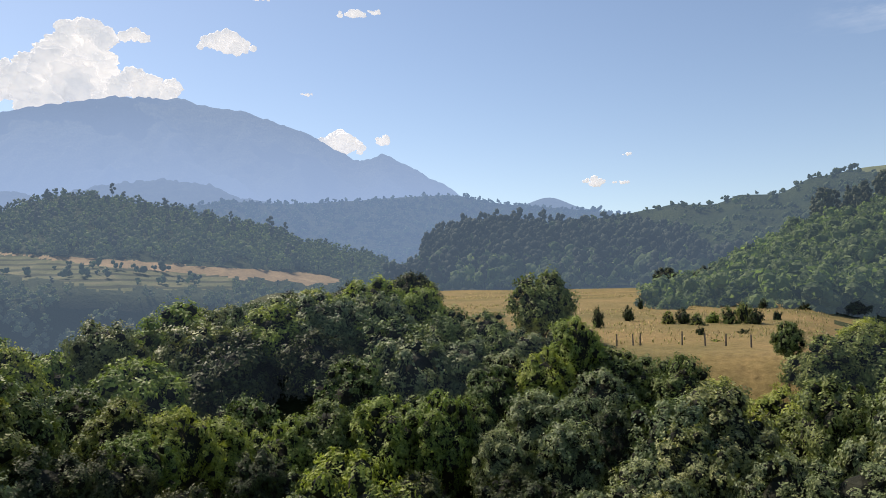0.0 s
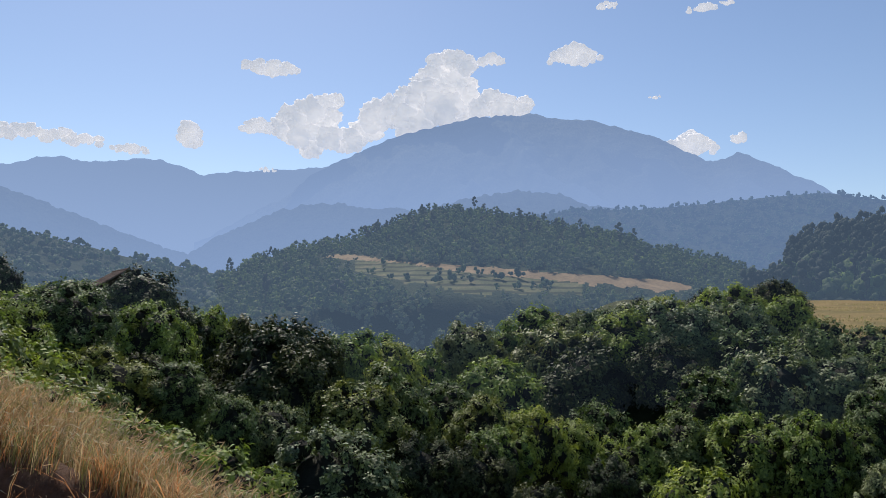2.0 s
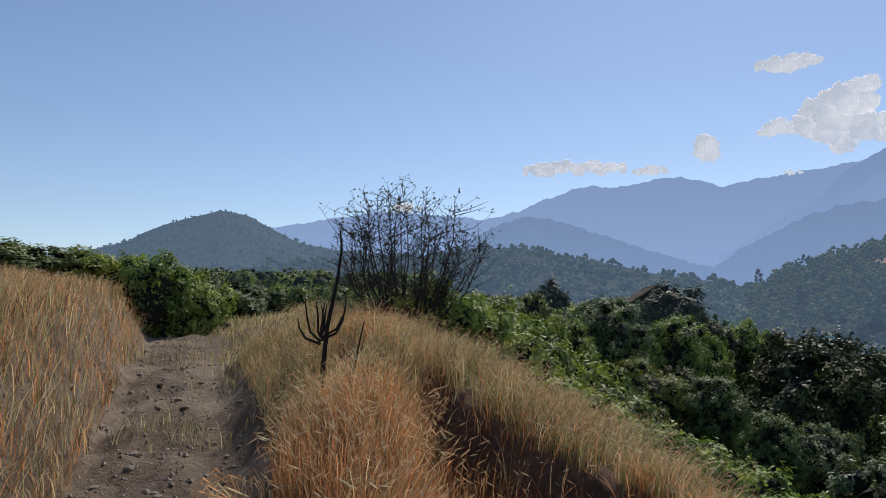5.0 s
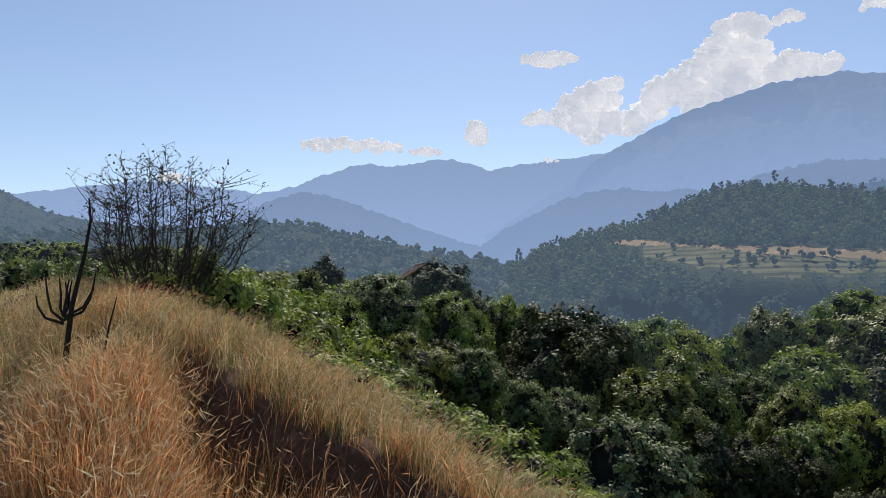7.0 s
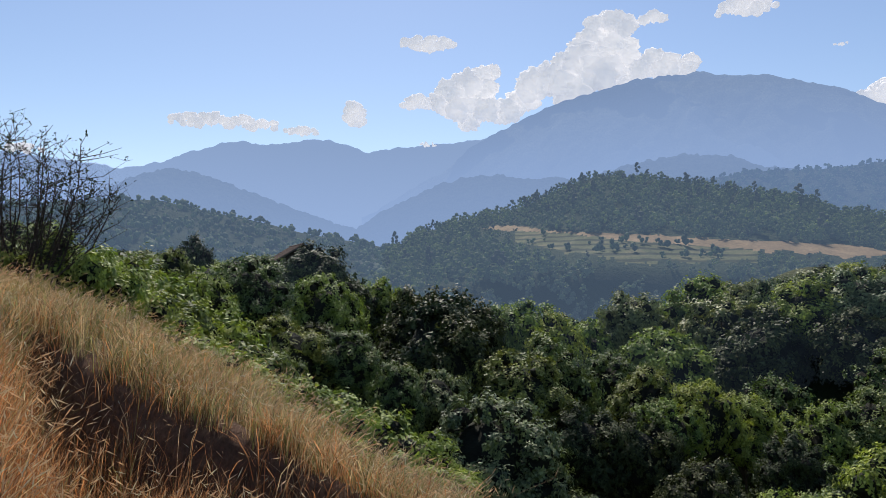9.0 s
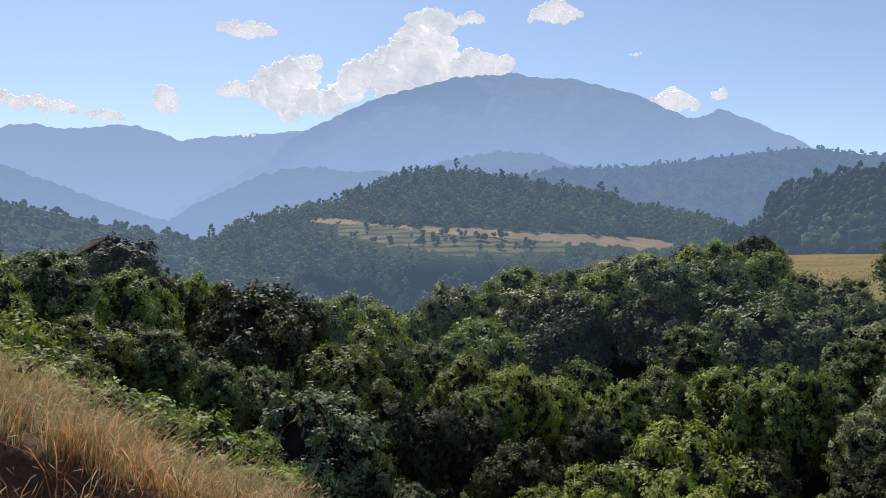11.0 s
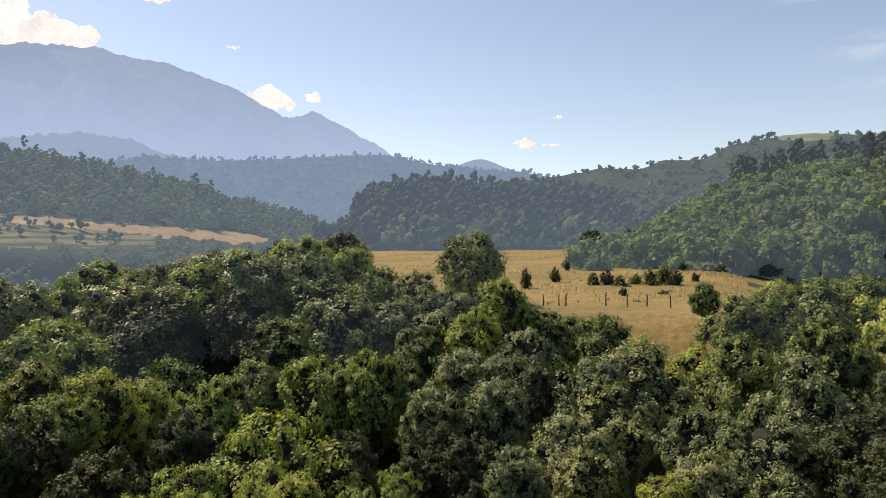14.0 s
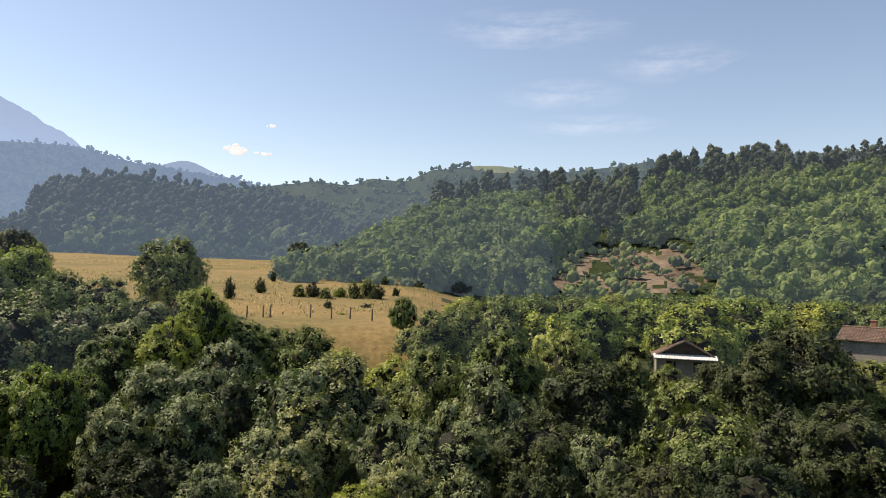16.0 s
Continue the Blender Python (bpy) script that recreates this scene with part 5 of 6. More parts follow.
def bare_shrub():
    """A wide fan of thin, nearly leafless stems."""
    rng = np.random.default_rng(61)
    x, y = (float(q) for q in polar(-47.6, 10.4))
    z = height(x, y)
    t = tagged(new("shrub"), "nearly leafless thorny shrub on the bank crest", "shrub")
    t.location = (x, y, z)
    right = np.array([math.cos(radians(-47.6)), -math.sin(radians(-47.6)), 0])
    fwd = np.array([right[1], -right[0], 0]) * -1
    leaves = []
    peak = up_to(11.6, 10.4) - z
    for i in range(42):
        lean = -0.62 + 1.3 * (i + rng.random()) / 42
        deep = rng.normal() * 0.3
        tall = (peak - 1.25 * abs(lean + 0.06) ** 1.4) * (0.62 + 0.38 * rng.random())
        b = right * lean * 0.25 + fwd * deep * 0.3
        tip = right * (lean * 1.5 * (1.25 - 0.55 * rng.random()) + rng.normal() * 0.10) + fwd * deep * 1.5 + np.array([0, 0, tall])
        pts = [b + [0, 0, -0.05]]
        for f0 in (0.25, 0.5, 0.75):
            arch = np.array([0, 0, 0.10 * math.sin(f0 * math.pi)]) + right * (lean * 0.35 * math.sin(f0 * math.pi) + rng.normal() * 0.05)
            pts.append(b * (1 - f0) + tip * f0 + arch)
        pts.append(tip)
        pieces = [tube(pts, [0.016, 0.012, 0.009, 0.006, 0.002], 5)]
        for j in range(14):
            f0 = 0.28 + 0.7 * rng.random()
            k = min(3, int(f0 * 4))
            p0 = pts[k] + (pts[k + 1] - pts[k]) * (f0 * 4 - k)
            q = p0 + right * (rng.normal() * 0.24 + lean * 0.1) + fwd * rng.normal() * 0.2 + np.array([0, 0, 0.08 + 0.26 * rng.random()])
            mid = (p0 + q) / 2 + rng.normal(size=3) * 0.03
            pieces.append(tube([p0, mid, q], [0.006, 0.004, 0.0018], 4))
            for _ in range(3):
                o = (p0, mid, q)[int(rng.integers(3))]
                e2 = o + rng.normal(size=3) * [0.07, 0.07, 0.05] + [0, 0, 0.06]
                pieces.append(tube([o, e2], [0.0028, 0.0012], 3))
                if rng.random() < 0.4 + 0.4 * lean + (0.55 if e2[2] > 0.6 * peak else 0):
                    leaves += [e2 + rng.normal(size=3) * 0.015, o + rng.normal(size=3) * 0.02]
        v, f = merged(pieces)
        part("stem", mesh("stem", v, [f], [M_TWIG]), t)
    L = np.array([l for l in leaves if rng.random() < 0.75])
    v, f = leaf_quads(L, unit_rows(rng, len(L)), 0.020 + 0.017 * rng.random(len(L)), rng)
    part("leaves", mesh("leaves", v, [f], [M_LEAF[1]]), t, "few small dark green leaves")


bare_shrub()


# brambles and bushes down the slope
def bush(az, r, top_el, wide, mat, label="leafy bramble bush on the slope below the bank", name="bush", cat="bush", group="slope bushes"):
    x, y = (float(q) for q in polar(az, r))
    b = height(x, y) - 0.25
    kind = KINDS[mat]["low" if r > 60 else "bush" if wide < 2.9 else "young"][random.randrange(2)]
    t = tagged(new(name), label, cat, group)
    h = max(0.5, float(up_to(top_el, r)) - b)
    t.matrix_world = Matrix.LocRotScale((x, y, b), Euler((0, 0, random.uniform(0, 6.28))), None)
    size = Matrix.LocRotScale((0, 0, h), None, (wide / kind[2], wide / kind[2], h * 1.15 / kind[3]))
    part("branchwork", kind[0], t).matrix_local = size
    part("foliage", kind[1], t).matrix_local = size


random.seed(12)
for row in ((-49.6, 11.2, 2.6, 1.5, 2), (-47.2, 11.0, 2.9, 1.6, 0), (-45.0, 10.6, 3.2, 1.6, 2), (-43.4, 10.8, 2.4, 1.6, 2), (-51.6, 12.5, 2.6, 1.6, 0)):
    bush(*row)
for row in ((-44.6, 11.5, 1.7, 1.7, 2), (-42.8, 12.0, 1.5, 1.9, 2), (-41.2, 12.8, 0.9, 2.0, 0), (-41.8, 10.4, -0.4, 1.5, 2), (-39.6, 12.0, -0.8, 1.9, 0), (-38.0, 10.6, -2.9, 1.7, 2), (-36.4, 12.4, -2.2, 2.0, 2),
            (-35.6, 9.4, -5.0, 1.5, 2), (-33.8, 11.2, -4.8, 1.9, 0), (-32.6, 9.0, -7.4, 1.4, 2), (-30.6, 11.0, -6.8, 1.9, 2), (-29.4, 8.6, -9.8, 1.4, 2), (-27.4, 10.8, -8.8, 1.8, 2), (-26.2, 8.6, -12.0, 1.3, 2), (-24.4, 11.5, -9.4, 2.2, 2),
            (-22.0, 9.6, -13.4, 1.5, 2), (-40.4, 15.5, 1.3, 2.4, 2), (-37.4, 16.0, -0.2, 2.4, 0), (-34.0, 16.0, -2.8, 2.2, 2), (-19.0, 10.5, -14.4, 1.7, 2)):
    bush(row[0], row[1], row[2] + 0.4, row[3] * 1.15, row[4])
for row in ((-66.4, 19, 5.3, 2.4, 2), (-64.8, 19.5, 4.2, 2.2, 2), (-63.2, 20, 3.4, 2.2, 2), (-68.6, 20, 4.9, 2.6, 2), (-71.2, 20, 5.0, 2.8, 2), (-74.0, 20, 5.4, 3.2, 0), (-77.5, 20, 5.8, 3.4, 0), (-61.0, 24, 3.0, 2.6, 0), (-58.8, 25, 2.7, 2.6, 0),
            (-56.6, 26, 2.8, 3.0, 2), (-54.0, 24, 3.0, 2.8, 0), (-51.6, 22, 2.9, 2.8, 0), (-49.5, 21, 2.6, 2.8, 2), (-46.6, 19, 2.5, 2.8, 0)):
    bush(*row, label="green leafy bush beside the track", group="trackside bushes")


def stone_mesh(seed):
    rng = np.random.default_rng(seed)
    v = ICO2[0] * [1, 0.8, 0.55] * (1 + 0.35 * (rng.random((len(ICO2[0]), 1)) - 0.5))
    return mesh("stone", v, [ICO2[1]], [M_STONE])


M_STONE = surface("stone", [(0.3, (0.2, 0.16, 0.12)), (0.7, (0.36, 0.3, 0.24))], 4.0, 40.0, 0.9, 0.6, 0.01)
STONES = [stone_mesh(i) for i in range(4)]
for i in range(170):
    rr = random.uniform(4.5, 17)
    x, y = (float(q) for q in polar(random.uniform(-72, -56.5), rr))
    u, v, s = along(np.array([x]), np.array([y]))
    if abs(v[0] + 0.4) < 1.5:
        q = random.uniform(0.012, 0.06)
        o = tagged(new("stone", STONES[i % 4]), "small pale stone on the earth track", "stone", "track stones")
        o.matrix_world = Matrix.LocRotScale((x, y, height(x, y) + q * 0.15), Euler((0, 0, random.uniform(0, 6))), (q, q, q))


def gravel():
    """Clods and grit strewn over the track."""
    rng = np.random.default_rng(77)
    u, v = rng.uniform(3.5, 18, 2600), rng.normal(size=2600) * 0.75 - 0.3
    x, y = u * ROAD[0] + v * ROAD[1], u * ROAD[1] - v * ROAD[0]
    z = land(x, y)
    q = 0.006 + 0.028 * rng.random(2600) ** 3
    o = np.array([(1, 0, 0), (0, 1, 0), (-1, 0, 0), (0, -1, 0), (0, 0, 0.8), (0, 0, -0.5)])
    V = (o[None] * (0.7 + 0.6 * rng.random((2600, 6, 1))) * q[:, None, None] + np.stack([x, y, z + q * 0.2], 1)[:, None]).reshape(-1, 3)
    f = np.array([(0, 1, 4), (1, 2, 4), (2, 3, 4), (3, 0, 4), (1, 0, 5), (2, 1, 5), (3, 2, 5), (0, 3, 5)])
    F = (np.arange(2600)[:, None, None] * 6 + f[None]).reshape(-1, 3)
    tagged(new("gravel", mesh("gravel", V, [F], [M_STONE, ])), "loose clods and grit on the track", "gravel", kind="stuff")


gravel()


# ---------------------------------------------------------------- hay field: fence, shrubs, hedge trees
M_POST = surface("weathered_wood", [(0.3, (0.09, 0.075, 0.06)), (0.7, (0.2, 0.17, 0.14))], 4.0, 30.0, 0.9, 0.6, 0.01)


def fence_post(az, r, tall, lean):
    bm = bmesh.new()
    bmesh.ops.create_cone(bm, cap_ends=True, segments=8, radius1=0.09, radius2=0.07, depth=tall, matrix=pose(0, 0, tall / 2 - 0.15))
    ob = new("fence_post", solid("fence_post", bm, M_POST))
    x, y = (float(q) for q in polar(az, r))
    ob.matrix_world = pose(x, y, height(x, y), lean, -lean, az)
    tagged(ob, "weathered wooden fence post at the field edge", "post", "field fence posts")


for row in ((34.6, 82, 1.4, 2), (35.8, 82, 1.4, -3), (36.3, 82, 1.5, 4), (39.3, 81, 1.6, 1), (40.9, 80, 1.5, -2), (42.3, 80, 1.4, 3), (44.0, 79, 1.4, 0), (45.6, 78, 1.3, 2)):
    fence_post(*row)
random.seed(31)
for row in ((35.5, 120, -0.5, 2.6, 1), (33.3, 105, -0.5, 2.4, 1), (38.4, 112, -0.9, 3.0, 0), (39.4, 112, -0.7, 3.0, 1), (40.4, 110, -1.1, 3.0, 0), (41.5, 114, -0.9, 3.2, 2), (42.6, 112, -0.6, 3.4, 0), (43.6, 113, -0.2, 3.2, 0), (44.4, 111, -0.8, 3.0, 1),
            (37.5, 190, 0.45, 2.6, 1), (45.8, 120, -0.9, 2.0, 1), (43.5, 95, -2.2, 1.8, 1), (46.6, 100, -1.6, 2.2, 0), (40.6, 92, -2.0, 1.4, 1), (36.4, 150, 0.1, 1.6, 1), (44.9, 150, -0.1, 2.4, 1), (46.6, 160, -0.1, 2.6, 0), (47.6, 150, -0.4, 2.8, 1), (41.6, 85, -3.0, 1.6, 2)):
    bush(row[0], row[1], row[2], row[3] * 0.75, row[4], label="low green shrub in the hay field", name="shrub", group="field shrubs")
for row in ((38.3, 2.55, 255, 9, 1), (39.2, 2.0, 255, 6, 1), (41.1, 2.5, 240, 9, 1), (42.0, 1.5, 235, 6, 0), (43.4, 1.0, 220, 7, 0), (45.0, 0.9, 205, 8, 0), (46.6, 0.7, 195, 8, 1), (48.2, 0.5, 180, 8, 0), (49.6, 0.1, 165, 8, 0), (50.8, -0.3, 150, 8, 1)):
    plant_seen(*row, label="dark hedge tree at the end of the field")


def on_field(x, y, az, r):
    return (fbm(x * 0.09, y * 0.09, 41) > 0.02)


grass("field_grass", "tufted dry and green grass of the hay field", strewn(9000, 20.5, 49, 66, 270, on_field, 42, 0.75), 0.38, 0.9, 0.075, (M_PALE, M_GREENISH), (0.3, 0.7), 0.0, 43)


# ---------------------------------------------------------------- houses among the trees
M_TILE = surface("old_roof_tile", [(0.3, (0.11, 0.075, 0.058)), (0.6, (0.18, 0.122, 0.095)), (0.8, (0.28, 0.21, 0.165))], 0.9, 9.0, 0.9, 0.5, 0.02)
M_PLASTER = surface("grey_plaster", [(0.3, (0.2, 0.18, 0.15)), (0.7, (0.32, 0.29, 0.25))], 0.8, 9.0, 0.95, 0.4, 0.01)
M_DARKWOOD = surface("dark_boards", [(0.3, (0.035, 0.028, 0.022)), (0.7, (0.08, 0.065, 0.05))], 1.5, 20.0, 0.9, 0.5, 0.01)
M_TIN = surface("white_tin", [(0.3, (0.58, 0.58, 0.56)), (0.7, (0.78, 0.78, 0.76))], 1.0, 12.0, 0.5, 0.2, 0.005)
M_BRICK = surface("chimney_brick", [(0.3, (0.24, 0.11, 0.07)), (0.7, (0.34, 0.18, 0.12))], 3.0, 16.0, 0.9, 0.4, 0.01)
M_GLASS = surface("dark_window", [(0.3, (0.02, 0.022, 0.025)), (0.7, (0.03, 0.033, 0.036))], 1.0, 5.0, 0.15, 0.0, 0.001)


def roof_slope(length, run, drop, side, course=0.32):
    """One slope of a tiled roof: overlapping rows of curved tiles as wavy strips."""
    rows = max(3, int(math.hypot(run, drop) / course))
    n = int(length / 0.09)
    V, F, off = [], [], 0
    xs = np.linspace(-length / 2, length / 2, n)
    wave = 0.035 * np.sin(xs / 0.26 * 2 * math.pi)
    rng = np.random.default_rng(int(length * 10))
    for k in range(rows):
        a, b = k / rows, min(1.0, (k + 1.12) / rows)
        lift = 0.045
        jig = rng.normal(size=n) * 0.008
        top = np.stack([xs, np.full(n, side * run * a), -drop * a + wave + jig], 1)
        low = np.stack([xs, np.full(n, side * run * b), -drop * b + wave + lift + jig], 1)
        lip = low - [0, 0, 0.035]
        V += [top, low, lip]
        i = np.arange(n - 1)
        F.append(np.stack([i, i + 1, i + n + 1, i + n], 1) + off)
        F.append(np.stack([i + n, i + n + 1, i + 2 * n + 1, i + 2 * n], 1) + off)
        off += 3 * n
    return mesh("roof_slope", np.concatenate(V), [np.concatenate(F)], [M_TILE])


def cottage(name, label, place, turn, size, roof_drop, eaves, chimneys=(), awning=False, boarded=True):
    """A small gabled house. Length along x, the gables at its ends."""
    L, W, H = size
    t = tagged(new(name), label, "house")
    t.matrix_world = Matrix.Translation(place) @ pose(0, 0, 0, 0, 0, turn)
    bm = bmesh.new()
    for sx, sy, px_, py_ in ((L, 0.35, 0, -W / 2 + 0.175), (L, 0.35, 0, W / 2 - 0.175), (0.35, W - 0.7, -L / 2 + 0.175, 0), (0.35, W - 0.7, L / 2 - 0.175, 0)):
        box(bm, (sx, sy, H + 2.0), pose(px_, py_, H / 2 - 1.0))
    part("wall", solid("wall", bm, M_PLASTER), t)
    ridge = H + roof_drop * W / (W + 2 * eaves)
    for e in (-1, 1):
        bm = bmesh.new()
        q = e * (L / 2 - 0.1)
        vs = [bm.verts.new(p) for p in ((q - 0.05, -W / 2, H), (q - 0.05, W / 2, H), (q - 0.05, 0, ridge - 0.08), (q + 0.05, -W / 2, H), (q + 0.05, W / 2, H), (q + 0.05, 0, ridge - 0.08))]
        for f in ((0, 1, 2), (5, 4, 3), (0, 3, 4, 1), (1, 4, 5, 2), (2, 5, 3, 0)):
            bm.faces.new([vs[i] for i in f])
        part("gable", solid("gable", bm, M_DARKWOOD if boarded else M_PLASTER), t, "dark open boarded gable" if boarded else "")
    roof = part("roof", solid("roof", ridge_beam(L), M_TILE), t, "weathered reddish-brown clay tile roof")
    roof.location = (0, 0, ridge)
    for side in (-1, 1):
        part("roof_slope", roof_slope(L + 0.8, W / 2 + eaves, roof_drop, side), roof)
        for e in (-1, 1):
            v, f = tube([(e * (L / 2 + 0.38), 0, -0.06), (e * (L / 2 + 0.38), side * (W / 2 + eaves), -roof_drop - 0.04)], [0.07, 0.07], 6)
            part("verge_board", mesh("verge_board", v, [f], [M_POST]), roof)
    for cx, cy, tall in chimneys:
        bm = bmesh.new()
        box(bm, (0.55, 0.5, tall), pose(0, 0, tall / 2 - 0.5), 0.02)
        box(bm, (0.68, 0.63, 0.1), pose(0, 0, tall - 0.5), 0.02)
        part("chimney", solid("chimney", bm, M_BRICK), roof, "brick chimney").location = (cx, cy, -roof_drop * abs(cy) / (W / 2 + eaves))
    for e in (-1.2, 1.2):
        bm = bmesh.new()
        box(bm, (0.06, 0.9, 1.0), pose(-L / 2 - 0.02, e, H - 1.1), 0.01)
        w = part("window", solid("window", bm, M_POST), t)
        bm = bmesh.new()
        box(bm, (0.04, 0.76, 0.86), pose(-L / 2 - 0.05, e, H - 1.1))
        part("pane", solid("pane", bm, M_GLASS), w)
    if awning:
        bm = bmesh.new()
        for i in range(24):
            box(bm, (1.3, (W + 0.6) / 24 - 0.02, 0.05), pose(-L / 2 - 0.62, -W / 2 - 0.3 + (i + 0.5) * (W + 0.6) / 24, H - 0.15, 0, -14, 0))
        part("awning", solid("awning", bm, M_TIN), t, "white corrugated tin awning")
        for e in (-0.9, 0.45):
            bm = bmesh.new()
            bmesh.ops.create_cone(bm, cap_ends=True, segments=8, radius1=0.09, radius2=0.08, depth=H + 1.2, matrix=pose(-L / 2 - 1.1, e * W / 2, H / 2 - 0.9))
            part("post", solid("post", bm, M_POST), t)
    return t


def ridge_beam(L):
    bm = bmesh.new()
    bmesh.ops.create_cone(bm, cap_ends=True, segments=8, radius1=0.11, radius2=0.11, depth=L + 0.8, matrix=pose(0, 0, 0.03, 0, 90, 0))
    return bm


def at(az, r, z):
    x, y = (float(q) for q in polar(az, r))
    return (x, y, z)


# gable towards the bank: the house axis runs away from the eye
cottage("house", "small old house with tiled roof and white tin awning", at(67.4, 76, up_to(-4.0, 72) - 4.05), 90 - 67.4 + 4, (8.0, 5.0, 2.6), 1.6, 0.45, (), True)
cottage("house", "long low house with reddish tile roof and chimneys", at(83.2, 88, up_to(-2.6, 86) - 4.1), -83 - 8, (16, 5.2, 3.0), 1.25, 0.5, ((-5.6, 0.6, 1.5), (-2.6, 0.6, 1.4)), False, False)
cottage("barn", "dark weathered barn half hidden behind a tree", at(-28.9, 92, up_to(2.6, 89) - 5.5), 90 + 28.9 + 10, (9, 6.5, 3.4), 2.3, 0.4, (), False)


# ---------------------------------------------------------------- clouds
def cloud_matter():
    """Dense white droplets: the sun whitens the sides that face it, over a patchy painted glow for the light scattered
    within the cloud.
    """
    m, nt, p, out = graph("cloud")
    glow = put(nt, "ShaderNodeEmission", Strength=1.0)
    nt.links.new(ramp(nt, grain(nt, 0.006, 5.0, 0.6), [(0.38, (0.86, 0.91, 1.0)), (0.62, (1.2, 1.2, 1.22))]), glow.inputs["Color"])
    lit = put(nt, "ShaderNodeBsdfDiffuse", Color=(0.97, 0.96, 0.94, 1))
    mix = put(nt, "ShaderNodeMixShader", Fac=0.5)
    nt.links.new(lit.outputs[0], mix.inputs[1])
    nt.links.new(glow.outputs[0], mix.inputs[2])
    nt.links.new(mix.outputs[0], out.inputs["Surface"])
    return m


M_CLOUD = cloud_matter()
PUFF, FINE_PUFF = ico(3), ico(4)


def billows(az, el, lobes, seed, label):
    """Overlapping billows at (heading, elevation, size in degrees) about a middle."""
    D = 4850.0
    deg = D * math.pi / 180
    V, F, off = [], [], 0
    puff = FINE_PUFF if seed in (21, 22, 24) else PUFF
    n = puff[0]
    rng = np.random.default_rng(seed)
    for i, (a, e, q) in enumerate(lobes):
        bump = 1 + 0.5 * fbm(n[:, 0] * 2 + 7 * i, n[:, 1] * 2 + n[:, 2] * 1.7, seed + i, 4) + 0.38 * fbm(n[:, 2] * 6 + i, n[:, 0] * 6 - n[:, 1] * 5, seed + 50 + i, 4)
        V.append((n * bump[:, None] * q * [1.15, 0.7, 0.95] + [(a - az) * math.cos(radians(el)), rng.normal() * q * 0.3, e - el]) * deg)
        F.append(puff[1] + off)
        off += len(n)
    ob = new("cloud", mesh("cloud", np.concatenate(V), [np.concatenate(F)], [M_CLOUD], None, True))
    x, y = polar(az, D * math.cos(radians(el)))
    ob.matrix_world = pose(float(x), float(y), EYE + D * math.sin(radians(el)), 0, 0, -az)
    return tagged(ob, label, "cloud", "cumulus clouds")


def cloud(az, el, wide, tall, seed, lobes=16, label="small white cumulus cloud"):
    """A lens of billows; wide and tall in degrees."""
    rng = np.random.default_rng(seed)
    out = []
    for i in range(lobes * 2):
        a = rng.uniform(-1, 1)
        q = (0.10 + 0.17 * rng.random()) * tall * (1.15 - 0.5 * abs(a))
        out.append((az + a * (wide / 2 - q), el + rng.uniform(-0.5, 0.5 - 0.35 * abs(a)) * (tall - 2 * q) * (1 - 0.3 * abs(a)), q))
    return billows(az, el, out, seed, label)


for row in ((-18.8, 17.95, 4.6, 1.7, 1), (5.0, 19.3, 4.4, 2.0, 2), (-24.6, 12.5, 1.9, 2.2, 4), (-19.8, 13.6, 2.7, 1.4, 5), (-34.4, 11.65, 8.0, 1.6, 6, 26), (-28.6, 11.2, 2.9, 0.9, 7),
            (13.4, 12.3, 4.4, 2.2, 8, 20), (16.9, 12.6, 1.2, 1.0, 9, 8), (14.4, 21.8, 2.6, 0.9, 10, 10), (16.3, 22.0, 1.2, 0.6, 11, 6), (7.5, 22.6, 1.7, 0.8, 12, 8), (33.2, 9.05, 1.9, 0.9, 13, 10), (35.2, 8.9, 1.6, 0.4, 14, 8), (35.8, 11.0, 0.7, 0.35, 15, 5),
            (-18.9, 10.4, 1.4, 0.5, 16, 6), (-47.4, 8.8, 2.6, 1.0, 17, 10), (11.0, 15.9, 1.0, 0.4, 18, 5)):
    cloud(*row)
def cirrus(az, el, wide, tall, tilt, seed):
    """A faint combed veil of high ice cloud."""
    D = 4880.0
    deg = D * math.pi / 180
    nu, nv = 40, 9
    a, b = np.meshgrid(np.linspace(-1, 1, nu), np.linspace(-1, 1, nv), indexing="ij")
    edge = np.sqrt(np.clip(1 - a * a, 0.0, 1))
    w = 0.25 * fbm(a * 2 + seed, b, seed, 3)
    V = np.stack([a * wide / 2, 0.02 * fbm(a * 3, b * 3, seed), (b * edge * tall / 2 + w * tall + a * tilt)], -1).reshape(-1, 3) * deg
    ob = new("cloud", mesh("cloud", V, [quad_grid(nu, nv)], [M_CIRRUS], None, True))
    x, y = polar(az, D * math.cos(radians(el)))
    ob.matrix_world = pose(float(x), float(y), EYE + D * math.sin(radians(el)), 0, 0, -az)
    return tagged(ob, "faint combed streak of high cirrus cloud", "cloud", "cirrus clouds")


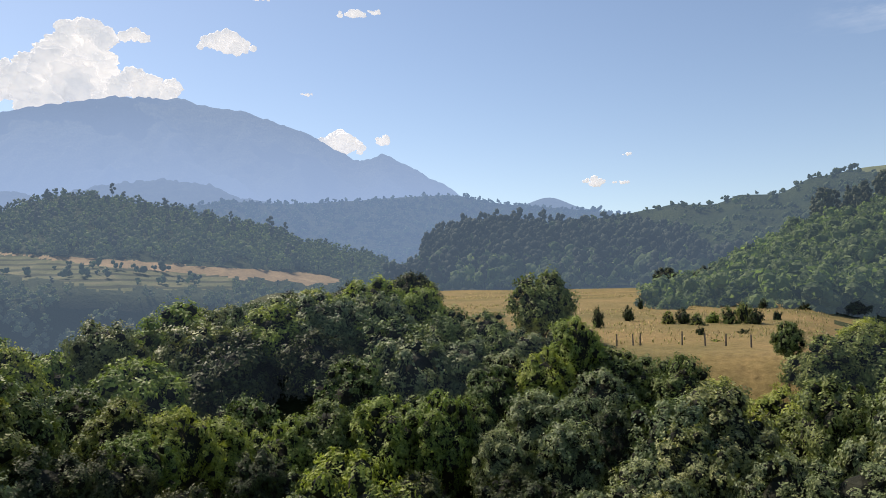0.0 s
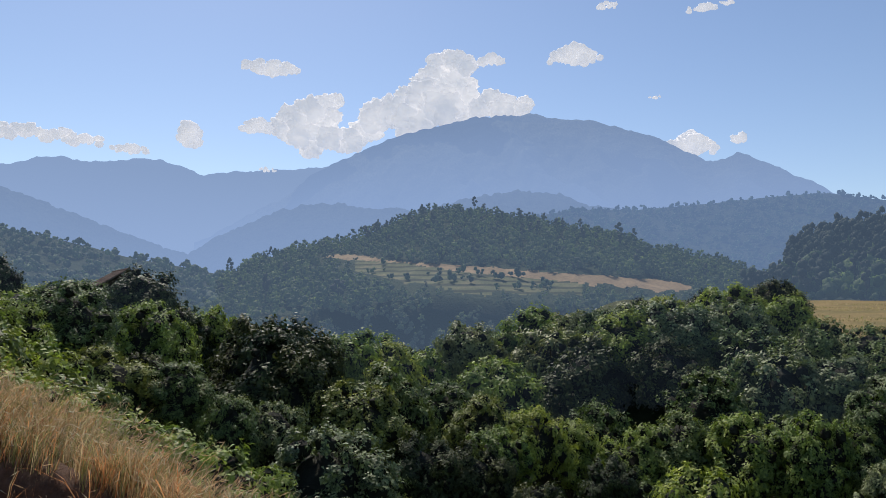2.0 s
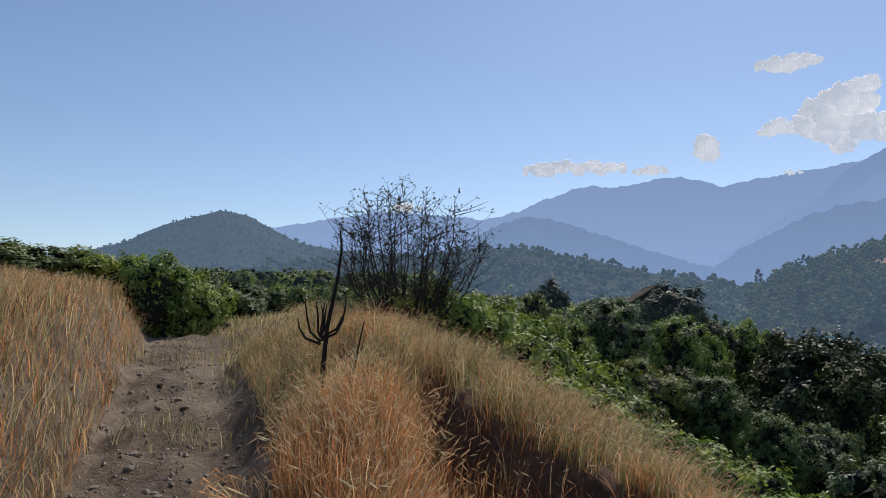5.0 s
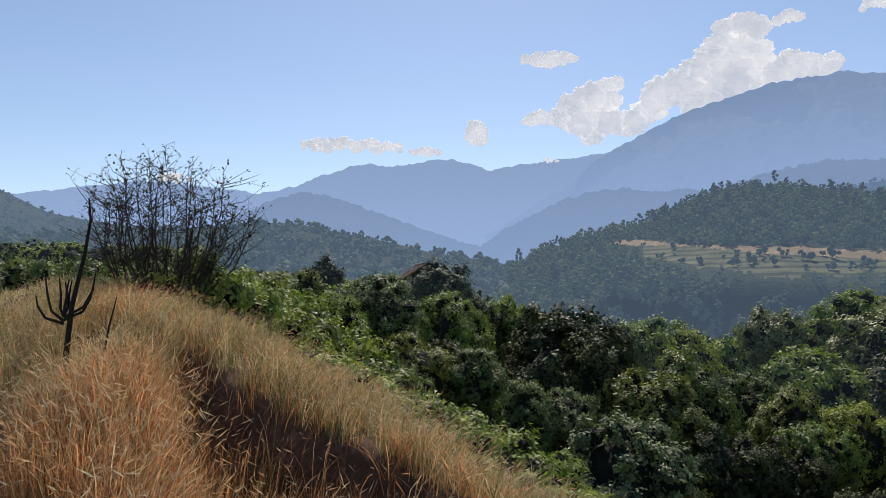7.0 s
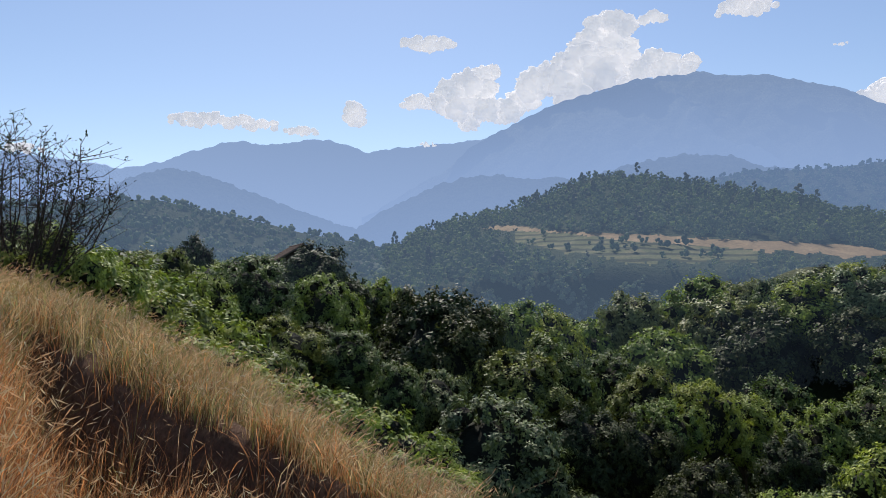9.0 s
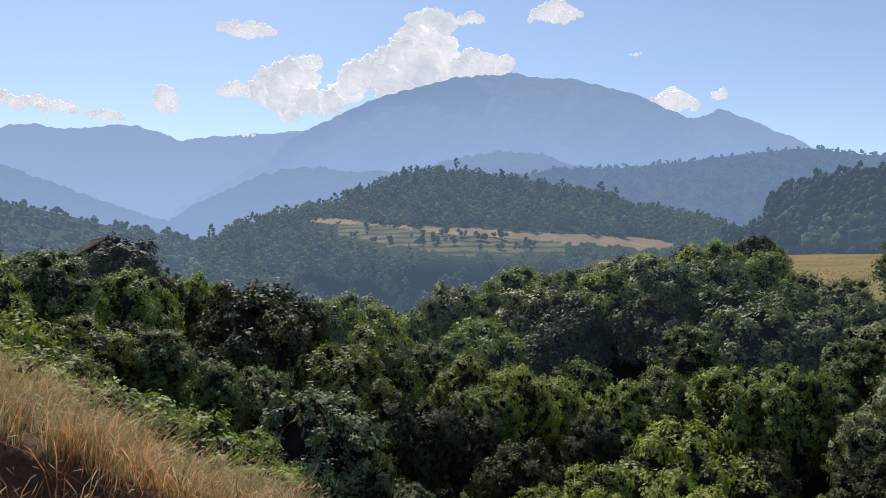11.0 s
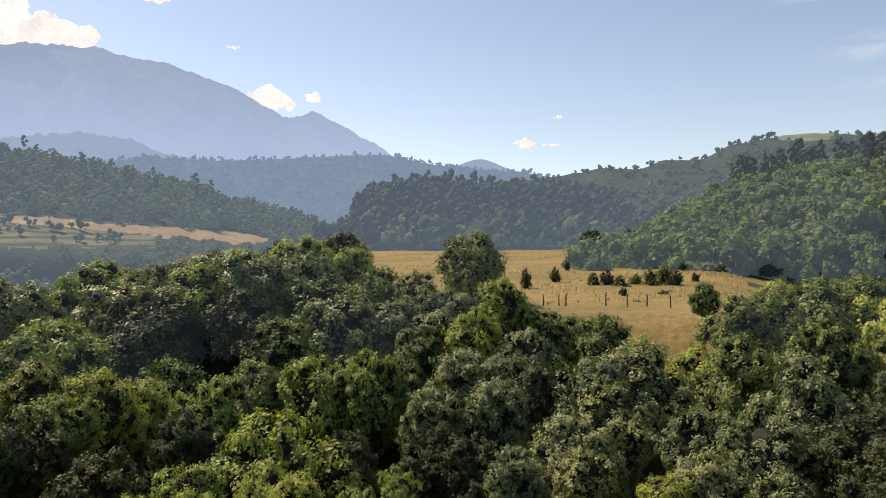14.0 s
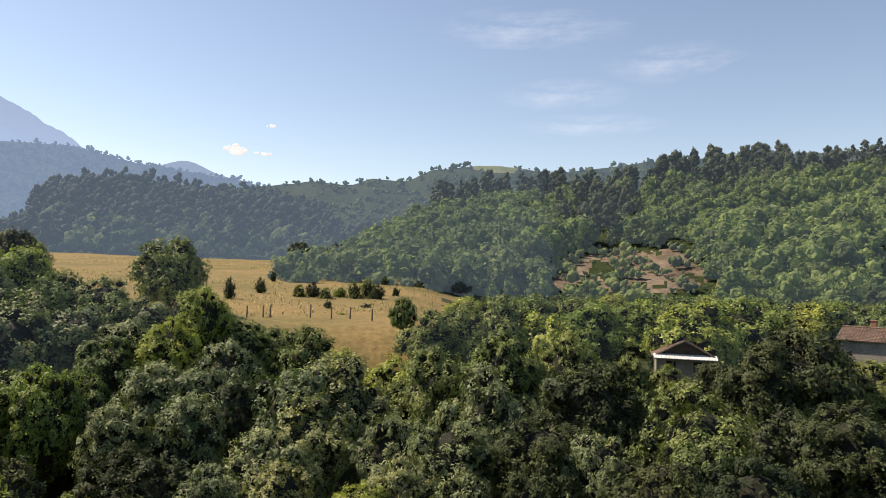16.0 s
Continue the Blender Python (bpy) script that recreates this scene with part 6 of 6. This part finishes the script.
def cirrus_matter():
    m, nt, p, out = graph("cirrus")
    tc = nt.nodes.new("ShaderNodeTexCoord")
    mp = nt.nodes.new("ShaderNodeMapping")
    mp.inputs["Scale"].default_value = (0.0028, 0.0028, 0.012)
    nt.links.new(tc.outputs["Object"], mp.inputs["Vector"])
    n = put(nt, "ShaderNodeTexNoise", Scale=1.0, Detail=6.0, Roughness=0.65)
    nt.links.new(mp.outputs[0], n.inputs["Vector"])
    g = put(nt, "ShaderNodeTexGradient")
    g.gradient_type = "SPHERICAL"
    fit = nt.nodes.new("ShaderNodeMapping")
    fit.inputs["Location"].default_value = (-1, 0, -1)
    fit.inputs["Scale"].default_value = (2, 0, 2)
    nt.links.new(tc.outputs["Generated"], fit.inputs["Vector"])
    nt.links.new(fit.outputs[0], g.inputs["Vector"])
    # the veil glows by itself in place of sunlight on the ice
    glow = put(nt, "ShaderNodeEmission", Color=(0.80, 0.88, 1.0, 1), Strength=1.0)
    clear = nt.nodes.new("ShaderNodeBsdfTransparent")
    mix = nt.nodes.new("ShaderNodeMixShader")
    soft = ramp(nt, g.outputs["Fac"], [(0.0, (0, 0, 0)), (0.7, (1, 1, 1))])
    veil = ramp(nt, n.outputs["Fac"], [(0.40, (0, 0, 0)), (0.8, (0.3, 0.3, 0.3))])
    nt.links.new(blend(nt, 1.0, veil, soft, "MULTIPLY"), mix.inputs["Fac"])
    nt.links.new(clear.outputs[0], mix.inputs[1])
    nt.links.new(glow.outputs[0], mix.inputs[2])
    nt.links.new(mix.outputs[0], out.inputs["Surface"])
    return m


M_CIRRUS = cirrus_matter()
for row in ((66.4, 16.4, 11.0, 3.0, 0.4, 1), (58.3, 14.2, 11.0, 2.4, 0.1, 2), (55.5, 19.0, 16.0, 3.6, 0.2, 3), (60.5, 11.9, 12.0, 1.6, 0.0, 4)):
    cirrus(*row)
billows(-6.5, 16.0, ((-12.6, 12.9, 0.9), (-11.6, 13.7, 1.0), (-10.7, 14.5, 1.1), (-10.5, 15.5, 0.7), (-9.6, 15.6, 0.8), (-8.9, 14.9, 1.2), (-8.2, 16.3, 0.8), (-7.2, 16.1, 1.2), (-7.0, 17.4, 0.8), (-6.2, 18.2, 0.8),
                     (-5.9, 19.1, 0.7), (-5.2, 19.4, 0.65), (-4.4, 19.1, 0.8), (-3.7, 18.8, 0.8), (-4.5, 17.9, 1.1), (-5.3, 16.9, 1.3), (-3.5, 17.5, 0.7), (-3.7, 16.4, 1.0), (-5.6, 15.5, 1.4), (-3.4, 15.1, 1.1), (-7.6, 14.5, 1.4)),
        21, "billowing cumulus towering behind the mountain")
billows(-0.7, 15.6, ((-2.5, 15.4, 0.8), (-1.6, 16.0, 0.8), (-0.6, 15.5, 0.9), (0.4, 15.3, 0.7), (1.1, 15.9, 0.55)), 22, "white cumulus top behind the mountain")
billows(-1.4, 19.1, ((-2.2, 19.0, 0.4), (-1.5, 19.2, 0.45), (-0.9, 19.0, 0.35)), 23, "small shred of white cloud")
billows(-15.6, 13.8, ((-13.9, 15.9, 0.6), (-14.7, 15.5, 0.8), (-15.8, 14.9, 1.0), (-17.1, 14.4, 1.0), (-17.8, 13.5, 0.8), (-16.3, 13.4, 1.3), (-15.0, 13.9, 1.1), (-14.3, 12.9, 0.9), (-15.6, 12.2, 0.8), (-14.1, 14.7, 0.6), (-13.2, 12.5, 0.6)),
        24, "bright ragged cumulus beside the mountain")
